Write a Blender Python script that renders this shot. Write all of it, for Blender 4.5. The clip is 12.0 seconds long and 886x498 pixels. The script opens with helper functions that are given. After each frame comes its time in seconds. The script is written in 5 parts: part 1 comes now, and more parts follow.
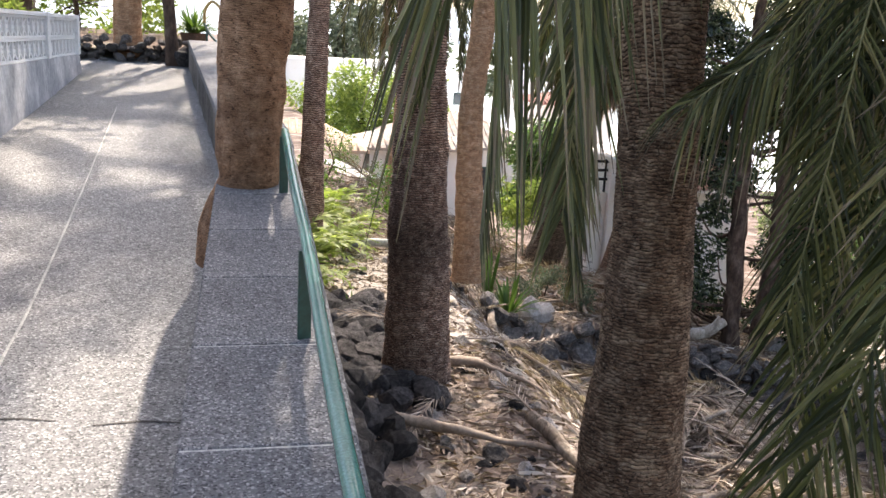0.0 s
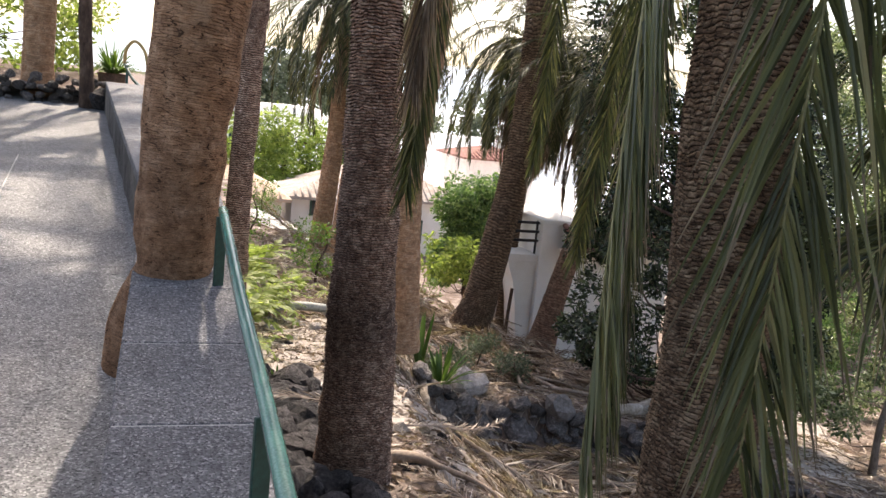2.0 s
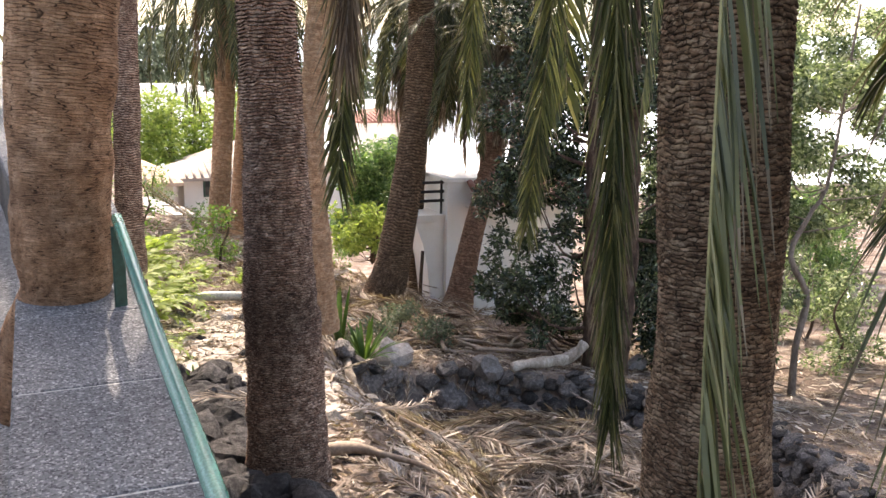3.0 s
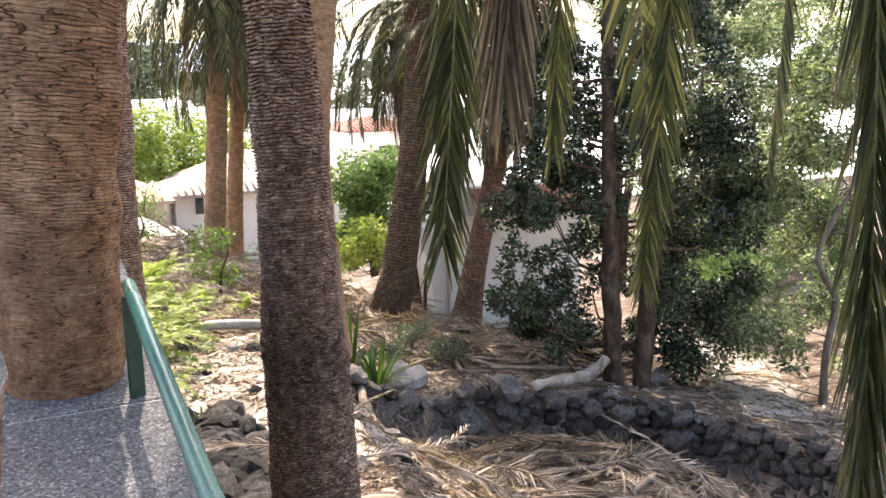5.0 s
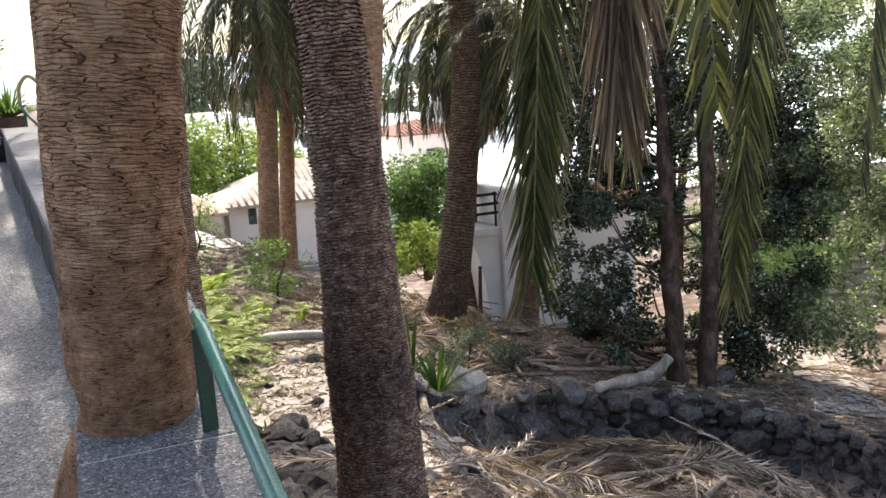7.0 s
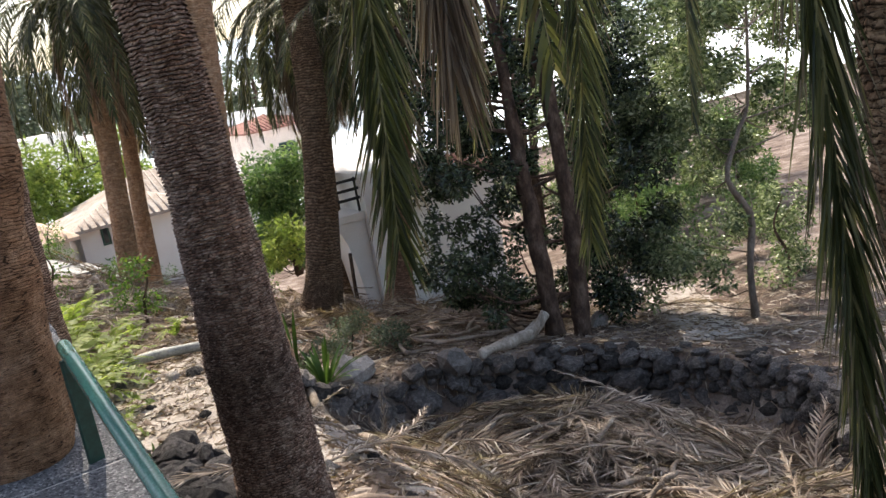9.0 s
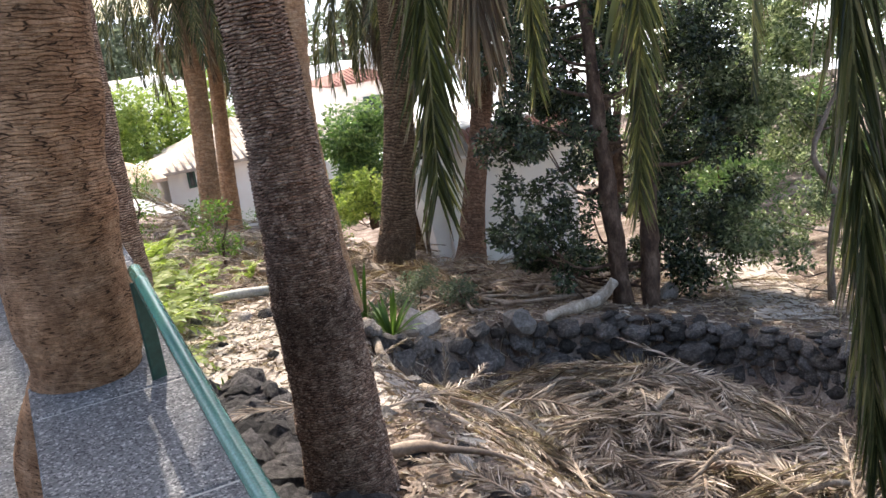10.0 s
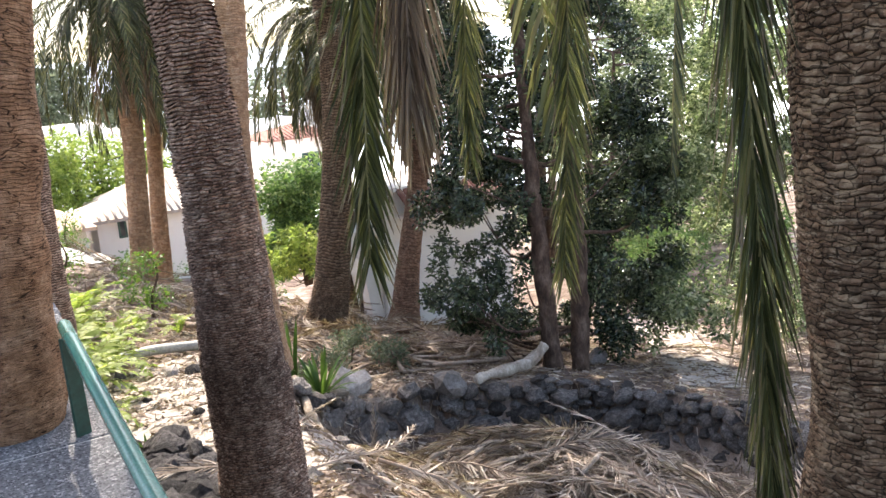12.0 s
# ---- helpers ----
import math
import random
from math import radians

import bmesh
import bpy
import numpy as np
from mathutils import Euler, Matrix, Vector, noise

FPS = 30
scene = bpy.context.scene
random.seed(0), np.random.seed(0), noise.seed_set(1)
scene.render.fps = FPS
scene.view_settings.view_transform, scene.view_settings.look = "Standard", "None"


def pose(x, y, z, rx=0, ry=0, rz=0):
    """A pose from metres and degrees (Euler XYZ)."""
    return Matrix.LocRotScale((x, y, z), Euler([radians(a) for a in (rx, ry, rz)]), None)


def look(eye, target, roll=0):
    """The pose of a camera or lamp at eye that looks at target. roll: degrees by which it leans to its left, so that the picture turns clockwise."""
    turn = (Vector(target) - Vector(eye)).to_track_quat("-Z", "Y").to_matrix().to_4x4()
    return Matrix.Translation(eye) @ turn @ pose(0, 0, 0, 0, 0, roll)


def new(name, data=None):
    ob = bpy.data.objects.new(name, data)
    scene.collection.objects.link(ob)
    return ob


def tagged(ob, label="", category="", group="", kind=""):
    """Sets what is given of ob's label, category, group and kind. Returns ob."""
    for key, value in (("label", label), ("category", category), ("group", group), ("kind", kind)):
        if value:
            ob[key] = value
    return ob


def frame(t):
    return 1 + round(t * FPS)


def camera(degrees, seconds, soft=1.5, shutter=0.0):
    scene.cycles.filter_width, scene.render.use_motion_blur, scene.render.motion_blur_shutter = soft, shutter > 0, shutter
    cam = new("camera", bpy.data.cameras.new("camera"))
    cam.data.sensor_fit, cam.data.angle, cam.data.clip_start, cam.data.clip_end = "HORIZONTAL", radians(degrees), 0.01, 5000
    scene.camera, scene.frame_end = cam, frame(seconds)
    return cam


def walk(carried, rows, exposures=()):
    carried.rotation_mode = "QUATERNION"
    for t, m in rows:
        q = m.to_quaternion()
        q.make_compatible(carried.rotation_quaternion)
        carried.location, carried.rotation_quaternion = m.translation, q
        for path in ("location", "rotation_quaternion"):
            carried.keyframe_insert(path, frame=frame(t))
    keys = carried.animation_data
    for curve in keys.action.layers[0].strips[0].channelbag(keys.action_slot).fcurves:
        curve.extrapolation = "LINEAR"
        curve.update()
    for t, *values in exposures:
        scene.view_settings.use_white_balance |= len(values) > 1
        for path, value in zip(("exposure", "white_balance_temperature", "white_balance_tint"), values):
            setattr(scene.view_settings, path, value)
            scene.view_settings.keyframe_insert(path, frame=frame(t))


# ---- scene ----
cam = camera(53.1, 12.0)
PATH = [
    (0, (-0.002, 0.051, 1.614), (0.425, 1.952, 1.161), 3.0),
    (0.5, (-0.029, 0.295, 1.612), (0.272, 2.226, 1.187), 3.8),
    (1, (-0.05, 0.468, 1.652), (0.146, 2.423, 1.279), 5.0),
    (1.5, (-0.079, 0.701, 1.675), (0.254, 2.646, 1.347), 6.2),
    (2, (-0.058, 0.873, 1.672), (0.547, 2.75, 1.341), 5.9),
    (2.5, (-0.054, 1.093, 1.674), (0.691, 2.909, 1.294), 3.0),
    (2.7, (-0.047, 1.177, 1.678), (0.726, 2.979, 1.281), 2.0),
    (4.3, (-0.06, 1.747, 1.669), (0.829, 3.495, 1.278), 0.4),
    (4.5, (-0.053, 1.841, 1.676), (0.794, 3.609, 1.282), 0.0),
    (5, (-0.044, 1.992, 1.697), (0.784, 3.77, 1.306), -0.9),
    (5.5, (-0.034, 2.046, 1.714), (0.825, 3.809, 1.319), -1.5),
    (6, (-0.054, 2.088, 1.717), (0.754, 3.876, 1.325), -2.6),
    (6.5, (-0.058, 2.1, 1.721), (0.684, 3.915, 1.33), -3.3),
    (7, (-0.055, 2.122, 1.726), (0.669, 3.946, 1.341), -3.7),
    (7.5, (-0.064, 2.13, 1.739), (0.709, 3.942, 1.395), -5.2),
    (7.7, (-0.069, 2.121, 1.749), (0.766, 3.906, 1.409), -5.7),
    (9.3, (-0.056, 2.082, 1.719), (0.922, 3.761, 1.248), -10.6),
    (9.5, (-0.046, 2.058, 1.714), (0.877, 3.765, 1.23), -10.3),
    (10, (-0.048, 1.976, 1.711), (0.758, 3.732, 1.196), -8.1),
    (10.5, (-0.06, 1.954, 1.718), (0.672, 3.745, 1.211), -6.1),
    (11, (-0.07, 1.933, 1.723), (0.649, 3.739, 1.253), -5.2),
    (11.5, (-0.072, 1.923, 1.722), (0.715, 3.712, 1.297), -5.2),
    (12, (-0.069, 1.909, 1.746), (0.893, 3.616, 1.343), -5.2),
]
walk(cam, [(t, look(eye, target, roll)) for t, eye, target, roll in PATH], [(0.0, 1.6, 7300, 14), (0.5, 1.5, 7300, 14), (1.0, 1.2, 7100, 14), (1.5, 1.2, 7300, 14), (2.0, 1.35, 7500, 15), (2.7, 1.75, 7700, 15), (4.5, 2.05, 7700, 15), (5.5, 1.87, 7500, 14), (6.5, 1.72, 7300, 13), (7.0, 1.44, 7100, 11), (7.5, 1.69, 7100, 11), (8.2, 1.44, 7100, 11), (9.5, 1.04, 7200, 11), (10.0, 1.64, 7100, 11), (10.5, 2.04, 7100, 12), (11.0, 1.84, 7100, 12), (12.0, 2.04, 7200, 12)])

# ---- world, sun ----
SUN_EL, SUN_AZ = 55.0, 12.0          # degrees above the horizon, degrees from +y towards +x
sky_world = bpy.data.worlds.new("sky")
scene.world = sky_world
sky_world.use_nodes = True
wn = sky_world.node_tree
sky = wn.nodes.new("ShaderNodeTexSky")
sky.sky_type = "NISHITA"
sky.sun_disc = False
sky.sun_elevation = radians(SUN_EL)
sky.sun_rotation = radians(SUN_AZ)
sky.air_density, sky.dust_density, sky.ozone_density = 1.0, 2.5, 1.0
back = next(n for n in wn.nodes if n.type == "BACKGROUND")
back.inputs["Strength"].default_value = 0.15
wn.links.new(sky.outputs[0], back.inputs["Color"])
sun_data = bpy.data.lights.new("sun", "SUN")
sun_data.energy, sun_data.angle, sun_data.color = 2.9, radians(0.6), (1.0, 0.95, 0.88)
sun = new("sun", sun_data)
ce, se = math.cos(radians(SUN_EL)), math.sin(radians(SUN_EL))
sun.matrix_world = look((40 * ce * math.sin(radians(SUN_AZ)), 40 * ce * math.cos(radians(SUN_AZ)), 40 * se), (0, 0, 0))


# ---- materials ----
def nodes_of(name, rough=0.8, spec=0.3, metal=0.0):
    m = bpy.data.materials.new(name)
    m.use_nodes = True
    t = m.node_tree
    b = next(n for n in t.nodes if n.type == "BSDF_PRINCIPLED")
    b.inputs["Roughness"].default_value = rough
    b.inputs["Specular IOR Level"].default_value = spec
    b.inputs["Metallic"].default_value = metal
    return m, t, b


def coords(t, kind, scale=(1, 1, 1)):
    c = t.nodes.new("ShaderNodeTexCoord")
    mp = t.nodes.new("ShaderNodeMapping")
    mp.inputs["Scale"].default_value = scale
    t.links.new(c.outputs[kind], mp.inputs["Vector"])
    return mp.outputs[0]


def noise_tex(t, vec, scale, detail=4.0, rough=0.6):
    n = t.nodes.new("ShaderNodeTexNoise")
    n.inputs["Scale"].default_value, n.inputs["Detail"].default_value, n.inputs["Roughness"].default_value = scale, detail, rough
    t.links.new(vec, n.inputs["Vector"])
    return n.outputs["Fac"]


def ramp(t, fac, stops):
    r = t.nodes.new("ShaderNodeValToRGB")
    while len(r.color_ramp.elements) < len(stops):
        r.color_ramp.elements.new(0.5)
    for e, (p, c) in zip(r.color_ramp.elements, stops):
        e.position, e.color = p, (*c, 1)
    t.links.new(fac, r.inputs[0])
    return r.outputs[0]


def mix(t, kind, a, b, fac):
    n = t.nodes.new("ShaderNodeMix")
    n.data_type, n.blend_type = "RGBA", kind
    for key, v in (("Factor", fac), ("A", a), ("B", b)):
        s = next(i for i in n.inputs if i.name == key and (i.type == "RGBA") == (key != "Factor") and i.enabled)
        if isinstance(v, (int, float)):
            s.default_value = v
        elif isinstance(v, tuple):
            s.default_value = (*v, 1)
        else:
            t.links.new(v, s)
    return next(o for o in n.outputs if o.type == "RGBA" and o.enabled)


def bump(t, b, height, strength, distance):
    n = t.nodes.new("ShaderNodeBump")
    n.inputs["Strength"].default_value, n.inputs["Distance"].default_value = strength, distance
    t.links.new(height, n.inputs["Height"])
    t.links.new(n.outputs[0], b.inputs["Normal"])


def random_of(t):
    return t.nodes.new("ShaderNodeObjectInfo").outputs["Random"]


def island_of(t):
    return t.nodes.new("ShaderNodeNewGeometry").outputs["Random Per Island"]


def rough_mat(name, dark, mid, light, scale, fine, bump_d, rough=0.85, kind="Object", stretch=(1, 1, 1), per=None, per_amount=0.35, spec=0.25, bstr=0.8, low=0.45):
    """A two-scale material: broad stains, fine grain, relief; per object or per piece variation."""
    m, t, b = nodes_of(name, rough, spec)
    v = coords(t, kind, stretch)
    broad = noise_tex(t, v, scale, 5.0)
    grain = noise_tex(t, v, fine, 6.0, 0.7)
    c = ramp(t, broad, [(0.3, dark), (0.5, mid), (0.72, light)])
    g = ramp(t, grain, [(0.3, (low,) * 3), (0.7, (1.7 - low,) * 3)])
    c = mix(t, "MULTIPLY", c, g, 0.8)
    if per:
        r = random_of(t) if per == "object" else island_of(t)
        c = mix(t, "MULTIPLY", c, ramp(t, r, [(0.0, (1 - per_amount,) * 3), (1.0, (1 + per_amount,) * 3)]), 1.0)
    t.links.new(c, b.inputs["Base Color"])
    bump(t, b, grain, bstr, bump_d)
    return m


def leaf_mat(name, stops, rough=0.45, trans=0.35, spec=0.4, per="island"):
    """Thin leaf: colour by piece, light passing through."""
    m, t, b = nodes_of(name, rough, spec)
    r = island_of(t) if per == "island" else random_of(t)
    c = ramp(t, r, stops)
    c = mix(t, "MULTIPLY", c, ramp(t, noise_tex(t, coords(t, "Object"), 9.0), [(0.3, (0.7, 0.7, 0.7)), (0.7, (1.2, 1.2, 1.2))]), 0.7)
    t.links.new(c, b.inputs["Base Color"])
    tr = t.nodes.new("ShaderNodeBsdfTranslucent")
    t.links.new(mix(t, "MULTIPLY", c, (1.35, 1.48, 0.9), 1.0), tr.inputs["Color"])
    ms = t.nodes.new("ShaderNodeMixShader")
    ms.inputs[0].default_value = trans
    t.links.new(b.outputs[0], ms.inputs[1])
    t.links.new(tr.outputs[0], ms.inputs[2])
    out = next(n for n in t.nodes if n.type == "OUTPUT_MATERIAL")
    t.links.new(ms.outputs[0], out.inputs["Surface"])
    return m


def maths(t, op, a, b=None):
    n = t.nodes.new("ShaderNodeMath")
    n.operation = op
    n.use_clamp = op == "MULTIPLY_ADD"
    for k, v in enumerate((a, b)):
        if v is None:
            continue
        if isinstance(v, (int, float)):
            n.inputs[k].default_value = v
        else:
            t.links.new(v, n.inputs[k])
    return n.outputs[0]


def falloff(t, v, width):
    """1 at v = 0, falling to 0 at width."""
    n = t.nodes.new("ShaderNodeMapRange")
    n.inputs["From Min"].default_value, n.inputs["From Max"].default_value = 0.0, width
    n.inputs["To Min"].default_value, n.inputs["To Max"].default_value = 1.0, 0.0
    t.links.new(v, n.inputs["Value"])
    return n.outputs[0]


def bark_mat(name, dark, mid, light, hsplit=0.16, vsplit=0.07, crack_shade=0.4, fibre=(90, 90, 30), contrast=0.8, fleck=0.0, scar=0.0, vcut=0.4, jagged=0.32, lip_shade=0.0, check=None, flake_at=0.74):
    """Palm bark; the trunk's coordinates count its leaf scars (u round the trunk, v up it), so plates and splits follow the relief."""
    m, t, b = nodes_of(name, 0.9, 0.15)
    uv = t.nodes.new("ShaderNodeTexCoord")
    xy = t.nodes.new("ShaderNodeSeparateXYZ")
    t.links.new(uv.outputs["UV"], xy.inputs[0])
    obj = coords(t, "Object")
    fu, fv = maths(t, "FRACT", xy.outputs[0]), maths(t, "FRACT", xy.outputs[1])
    ids = t.nodes.new("ShaderNodeCombineXYZ")
    t.links.new(maths(t, "FLOOR", xy.outputs[0]), ids.inputs[0])
    t.links.new(maths(t, "FLOOR", xy.outputs[1]), ids.inputs[1])
    wn_ = t.nodes.new("ShaderNodeTexWhiteNoise")
    wn_.noise_dimensions = "2D"
    t.links.new(ids.outputs[0], wn_.inputs["Vector"])
    per = wn_.outputs["Value"]
    broad = noise_tex(t, obj, 3.0, 4.0)
    patch = noise_tex(t, obj, 14.0, 4.0, 0.65)
    fine = noise_tex(t, coords(t, "Object", fibre), 1.0, 5.0, 0.7)
    grit = noise_tex(t, obj, 160.0, 3.0, 0.7)
    c = ramp(t, patch, [(0.3, dark), (0.5, mid), (0.7, light)])
    c = mix(t, "MULTIPLY", c, ramp(t, per, [(0.0, (0.72, 0.71, 0.7)), (1.0, (1.22, 1.2, 1.18))]), contrast)
    c = mix(t, "MULTIPLY", c, ramp(t, broad, [(0.3, (0.72, 0.74, 0.76)), (0.7, (1.2, 1.15, 1.1))]), 0.6)
    c = mix(t, "MULTIPLY", c, ramp(t, fine, [(0.3, (0.62, 0.6, 0.58)), (0.7, (1.28, 1.28, 1.28))]), 0.7)
    c = mix(t, "MULTIPLY", c, ramp(t, grit, [(0.35, (0.7, 0.7, 0.7)), (0.65, (1.2, 1.2, 1.2))]), 0.6)
    # each plate is coloured from painted shade at its foot to a pale lip
    if lip_shade:
        c = mix(t, "MULTIPLY", c, ramp(t, maths(t, "ADD", fv, maths(t, "MULTIPLY", maths(t, "SUBTRACT", fine, 0.5), 0.35)), [(0.15, (0.34, 0.32, 0.31)), (0.5, (0.8, 0.79, 0.78)), (0.85, (1.6, 1.6, 1.6))]), lip_shade)
    if fleck:
        flakes = noise_tex(t, coords(t, "Object", (38, 38, 85)), 1.0, 3.0, 0.75)
        c = mix(t, "MIX", c, tuple(min(1.0, 1.15 * k) for k in light), maths(t, "MULTIPLY", falloff(t, maths(t, "SUBTRACT", flake_at, flakes), 0.14), fleck))
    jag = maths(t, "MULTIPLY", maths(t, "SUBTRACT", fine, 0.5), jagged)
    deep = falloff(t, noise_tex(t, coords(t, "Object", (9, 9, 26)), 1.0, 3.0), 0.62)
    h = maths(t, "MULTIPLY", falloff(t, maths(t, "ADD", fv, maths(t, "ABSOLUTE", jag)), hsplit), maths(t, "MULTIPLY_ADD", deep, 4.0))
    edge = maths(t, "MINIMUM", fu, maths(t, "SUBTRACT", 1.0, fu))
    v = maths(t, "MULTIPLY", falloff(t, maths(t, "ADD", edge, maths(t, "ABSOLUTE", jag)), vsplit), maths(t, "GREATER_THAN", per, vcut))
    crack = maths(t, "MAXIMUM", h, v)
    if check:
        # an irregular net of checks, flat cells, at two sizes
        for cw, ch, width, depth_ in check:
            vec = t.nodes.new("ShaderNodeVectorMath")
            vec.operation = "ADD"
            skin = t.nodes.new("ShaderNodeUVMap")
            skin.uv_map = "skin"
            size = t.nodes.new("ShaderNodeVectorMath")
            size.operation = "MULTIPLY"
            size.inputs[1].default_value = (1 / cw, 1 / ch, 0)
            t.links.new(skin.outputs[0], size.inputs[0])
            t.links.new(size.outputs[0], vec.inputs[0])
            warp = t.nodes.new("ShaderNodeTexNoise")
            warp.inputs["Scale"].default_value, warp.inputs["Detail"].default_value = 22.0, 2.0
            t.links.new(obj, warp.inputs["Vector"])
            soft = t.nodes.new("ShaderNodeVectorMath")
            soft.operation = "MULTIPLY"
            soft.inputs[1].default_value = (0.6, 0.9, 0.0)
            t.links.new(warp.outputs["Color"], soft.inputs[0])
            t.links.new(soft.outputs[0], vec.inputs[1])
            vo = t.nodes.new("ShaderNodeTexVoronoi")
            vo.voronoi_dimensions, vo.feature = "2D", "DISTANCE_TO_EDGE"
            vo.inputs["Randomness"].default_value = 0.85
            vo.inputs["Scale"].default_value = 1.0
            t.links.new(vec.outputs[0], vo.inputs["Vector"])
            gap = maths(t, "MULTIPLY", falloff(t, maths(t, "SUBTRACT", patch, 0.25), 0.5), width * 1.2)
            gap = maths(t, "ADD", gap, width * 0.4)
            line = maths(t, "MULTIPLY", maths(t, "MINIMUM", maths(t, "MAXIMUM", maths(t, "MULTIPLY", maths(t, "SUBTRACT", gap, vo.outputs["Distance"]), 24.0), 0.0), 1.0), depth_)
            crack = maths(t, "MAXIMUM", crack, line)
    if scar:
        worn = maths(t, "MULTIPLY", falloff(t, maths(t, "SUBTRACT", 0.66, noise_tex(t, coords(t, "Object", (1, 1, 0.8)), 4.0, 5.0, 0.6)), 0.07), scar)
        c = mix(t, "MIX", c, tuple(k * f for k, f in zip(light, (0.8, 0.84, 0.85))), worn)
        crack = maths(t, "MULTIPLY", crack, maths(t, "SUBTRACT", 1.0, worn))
    # splits darkened: crack shade mixed into the bark's own dark colour
    c = mix(t, "MIX", c, tuple(crack_shade * k for k in dark), crack)
    t.links.new(c, b.inputs["Base Color"])
    bump(t, b, maths(t, "SUBTRACT", maths(t, "ADD", fine, maths(t, "MULTIPLY", grit, 0.4)), crack), 0.9, 0.006)
    return m


def aggregate_mat(name, base, white, dark, scale):
    """Washed-gravel concrete: small light and dark stones in grey cement."""
    m, t, b = nodes_of(name, 0.75, 0.35)
    v = coords(t, "Object")
    vor = t.nodes.new("ShaderNodeTexVoronoi")
    vor.inputs["Scale"].default_value = scale
    t.links.new(v, vor.inputs["Vector"])
    sep = t.nodes.new("ShaderNodeSeparateColor")
    t.links.new(vor.outputs["Color"], sep.inputs[0])
    c = ramp(t, sep.outputs[0], [(0.0, dark), (0.4, base), (0.75, base), (1.0, white)])
    broad = noise_tex(t, v, 1.1, 5.0)
    c = mix(t, "MULTIPLY", c, ramp(t, broad, [(0.3, (0.72, 0.72, 0.74)), (0.7, (1.15, 1.14, 1.12))]), 0.9)
    c = mix(t, "MULTIPLY", c, ramp(t, noise_tex(t, v, 28.0, 3.0), [(0.3, (0.75,) * 3), (0.7, (1.2,) * 3)]), 0.8)
    t.links.new(c, b.inputs["Base Color"])
    bump(t, b, vor.outputs["Distance"], 0.6, 0.005)
    return m


M_ROAD = aggregate_mat("washed_gravel_road", (0.25, 0.25, 0.246), (0.52, 0.51, 0.5), (0.085, 0.085, 0.085), 135.0)
M_CAP = aggregate_mat("washed_gravel_slab", (0.155, 0.155, 0.162), (0.38, 0.375, 0.37), (0.045, 0.045, 0.05), 175.0)
M_PLASTER = rough_mat("grey_plaster", (0.3, 0.31, 0.325), (0.46, 0.465, 0.475), (0.74, 0.73, 0.72), 3.0, 22.0, 0.012, stretch=(1, 1, 0.7), low=0.55)
M_WHITE = rough_mat("white_paint", (0.74, 0.74, 0.73), (0.83, 0.83, 0.82), (0.88, 0.88, 0.87), 3.0, 40.0, 0.002, 0.7, bstr=0.4, low=0.7)
M_RETAIN = rough_mat("rough_concrete", (0.07, 0.065, 0.06), (0.14, 0.13, 0.12), (0.22, 0.2, 0.18), 2.5, 35.0, 0.02)
M_JOINT = rough_mat("mortar_joint", (0.4, 0.39, 0.37), (0.5, 0.49, 0.46), (0.6, 0.58, 0.55), 6.0, 60.0, 0.003)
M_GREEN = rough_mat("green_gloss_paint", (0.045, 0.17, 0.14), (0.06, 0.2, 0.17), (0.08, 0.23, 0.2), 3.0, 220.0, 0.0005, 0.25, spec=0.6, bstr=0.15)
M_GREEN_DARK = rough_mat("dark_green_paint", (0.008, 0.05, 0.04), (0.012, 0.065, 0.05), (0.02, 0.09, 0.07), 6.0, 60.0, 0.001, 0.4, spec=0.5, bstr=0.3)
M_SOIL = rough_mat("dry_soil_litter", (0.075, 0.05, 0.038), (0.21, 0.155, 0.125), (0.47, 0.4, 0.345), 1.3, 26.0, 0.05, 0.95)
M_LAVA = rough_mat("dark_lava_stone", (0.022, 0.02, 0.021), (0.052, 0.047, 0.047), (0.11, 0.1, 0.098), 5.0, 24.0, 0.03, per="object", per_amount=0.6)
M_WALL_STONE = rough_mat("weathered_lava_stone", (0.05, 0.044, 0.042), (0.114, 0.102, 0.096), (0.24, 0.217, 0.202), 5.0, 24.0, 0.03, per="object", per_amount=0.65)
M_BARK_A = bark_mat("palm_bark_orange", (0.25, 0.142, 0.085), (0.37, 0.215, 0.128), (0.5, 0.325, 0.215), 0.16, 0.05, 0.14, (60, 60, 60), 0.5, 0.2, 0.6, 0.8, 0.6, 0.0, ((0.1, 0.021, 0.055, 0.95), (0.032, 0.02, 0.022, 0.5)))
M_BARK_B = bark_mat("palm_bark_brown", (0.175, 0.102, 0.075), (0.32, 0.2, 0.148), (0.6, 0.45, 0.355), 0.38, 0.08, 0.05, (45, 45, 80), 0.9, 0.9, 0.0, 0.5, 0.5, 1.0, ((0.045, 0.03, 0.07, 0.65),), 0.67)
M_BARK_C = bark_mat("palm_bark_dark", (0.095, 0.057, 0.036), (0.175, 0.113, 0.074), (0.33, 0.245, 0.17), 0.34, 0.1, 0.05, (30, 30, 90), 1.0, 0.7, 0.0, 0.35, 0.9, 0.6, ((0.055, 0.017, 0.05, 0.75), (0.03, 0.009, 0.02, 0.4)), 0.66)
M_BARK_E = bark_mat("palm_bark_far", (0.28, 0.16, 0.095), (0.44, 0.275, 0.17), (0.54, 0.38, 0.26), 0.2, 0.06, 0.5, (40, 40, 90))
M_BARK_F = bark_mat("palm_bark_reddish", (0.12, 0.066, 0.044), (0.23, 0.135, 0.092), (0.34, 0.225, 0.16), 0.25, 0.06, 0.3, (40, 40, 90))
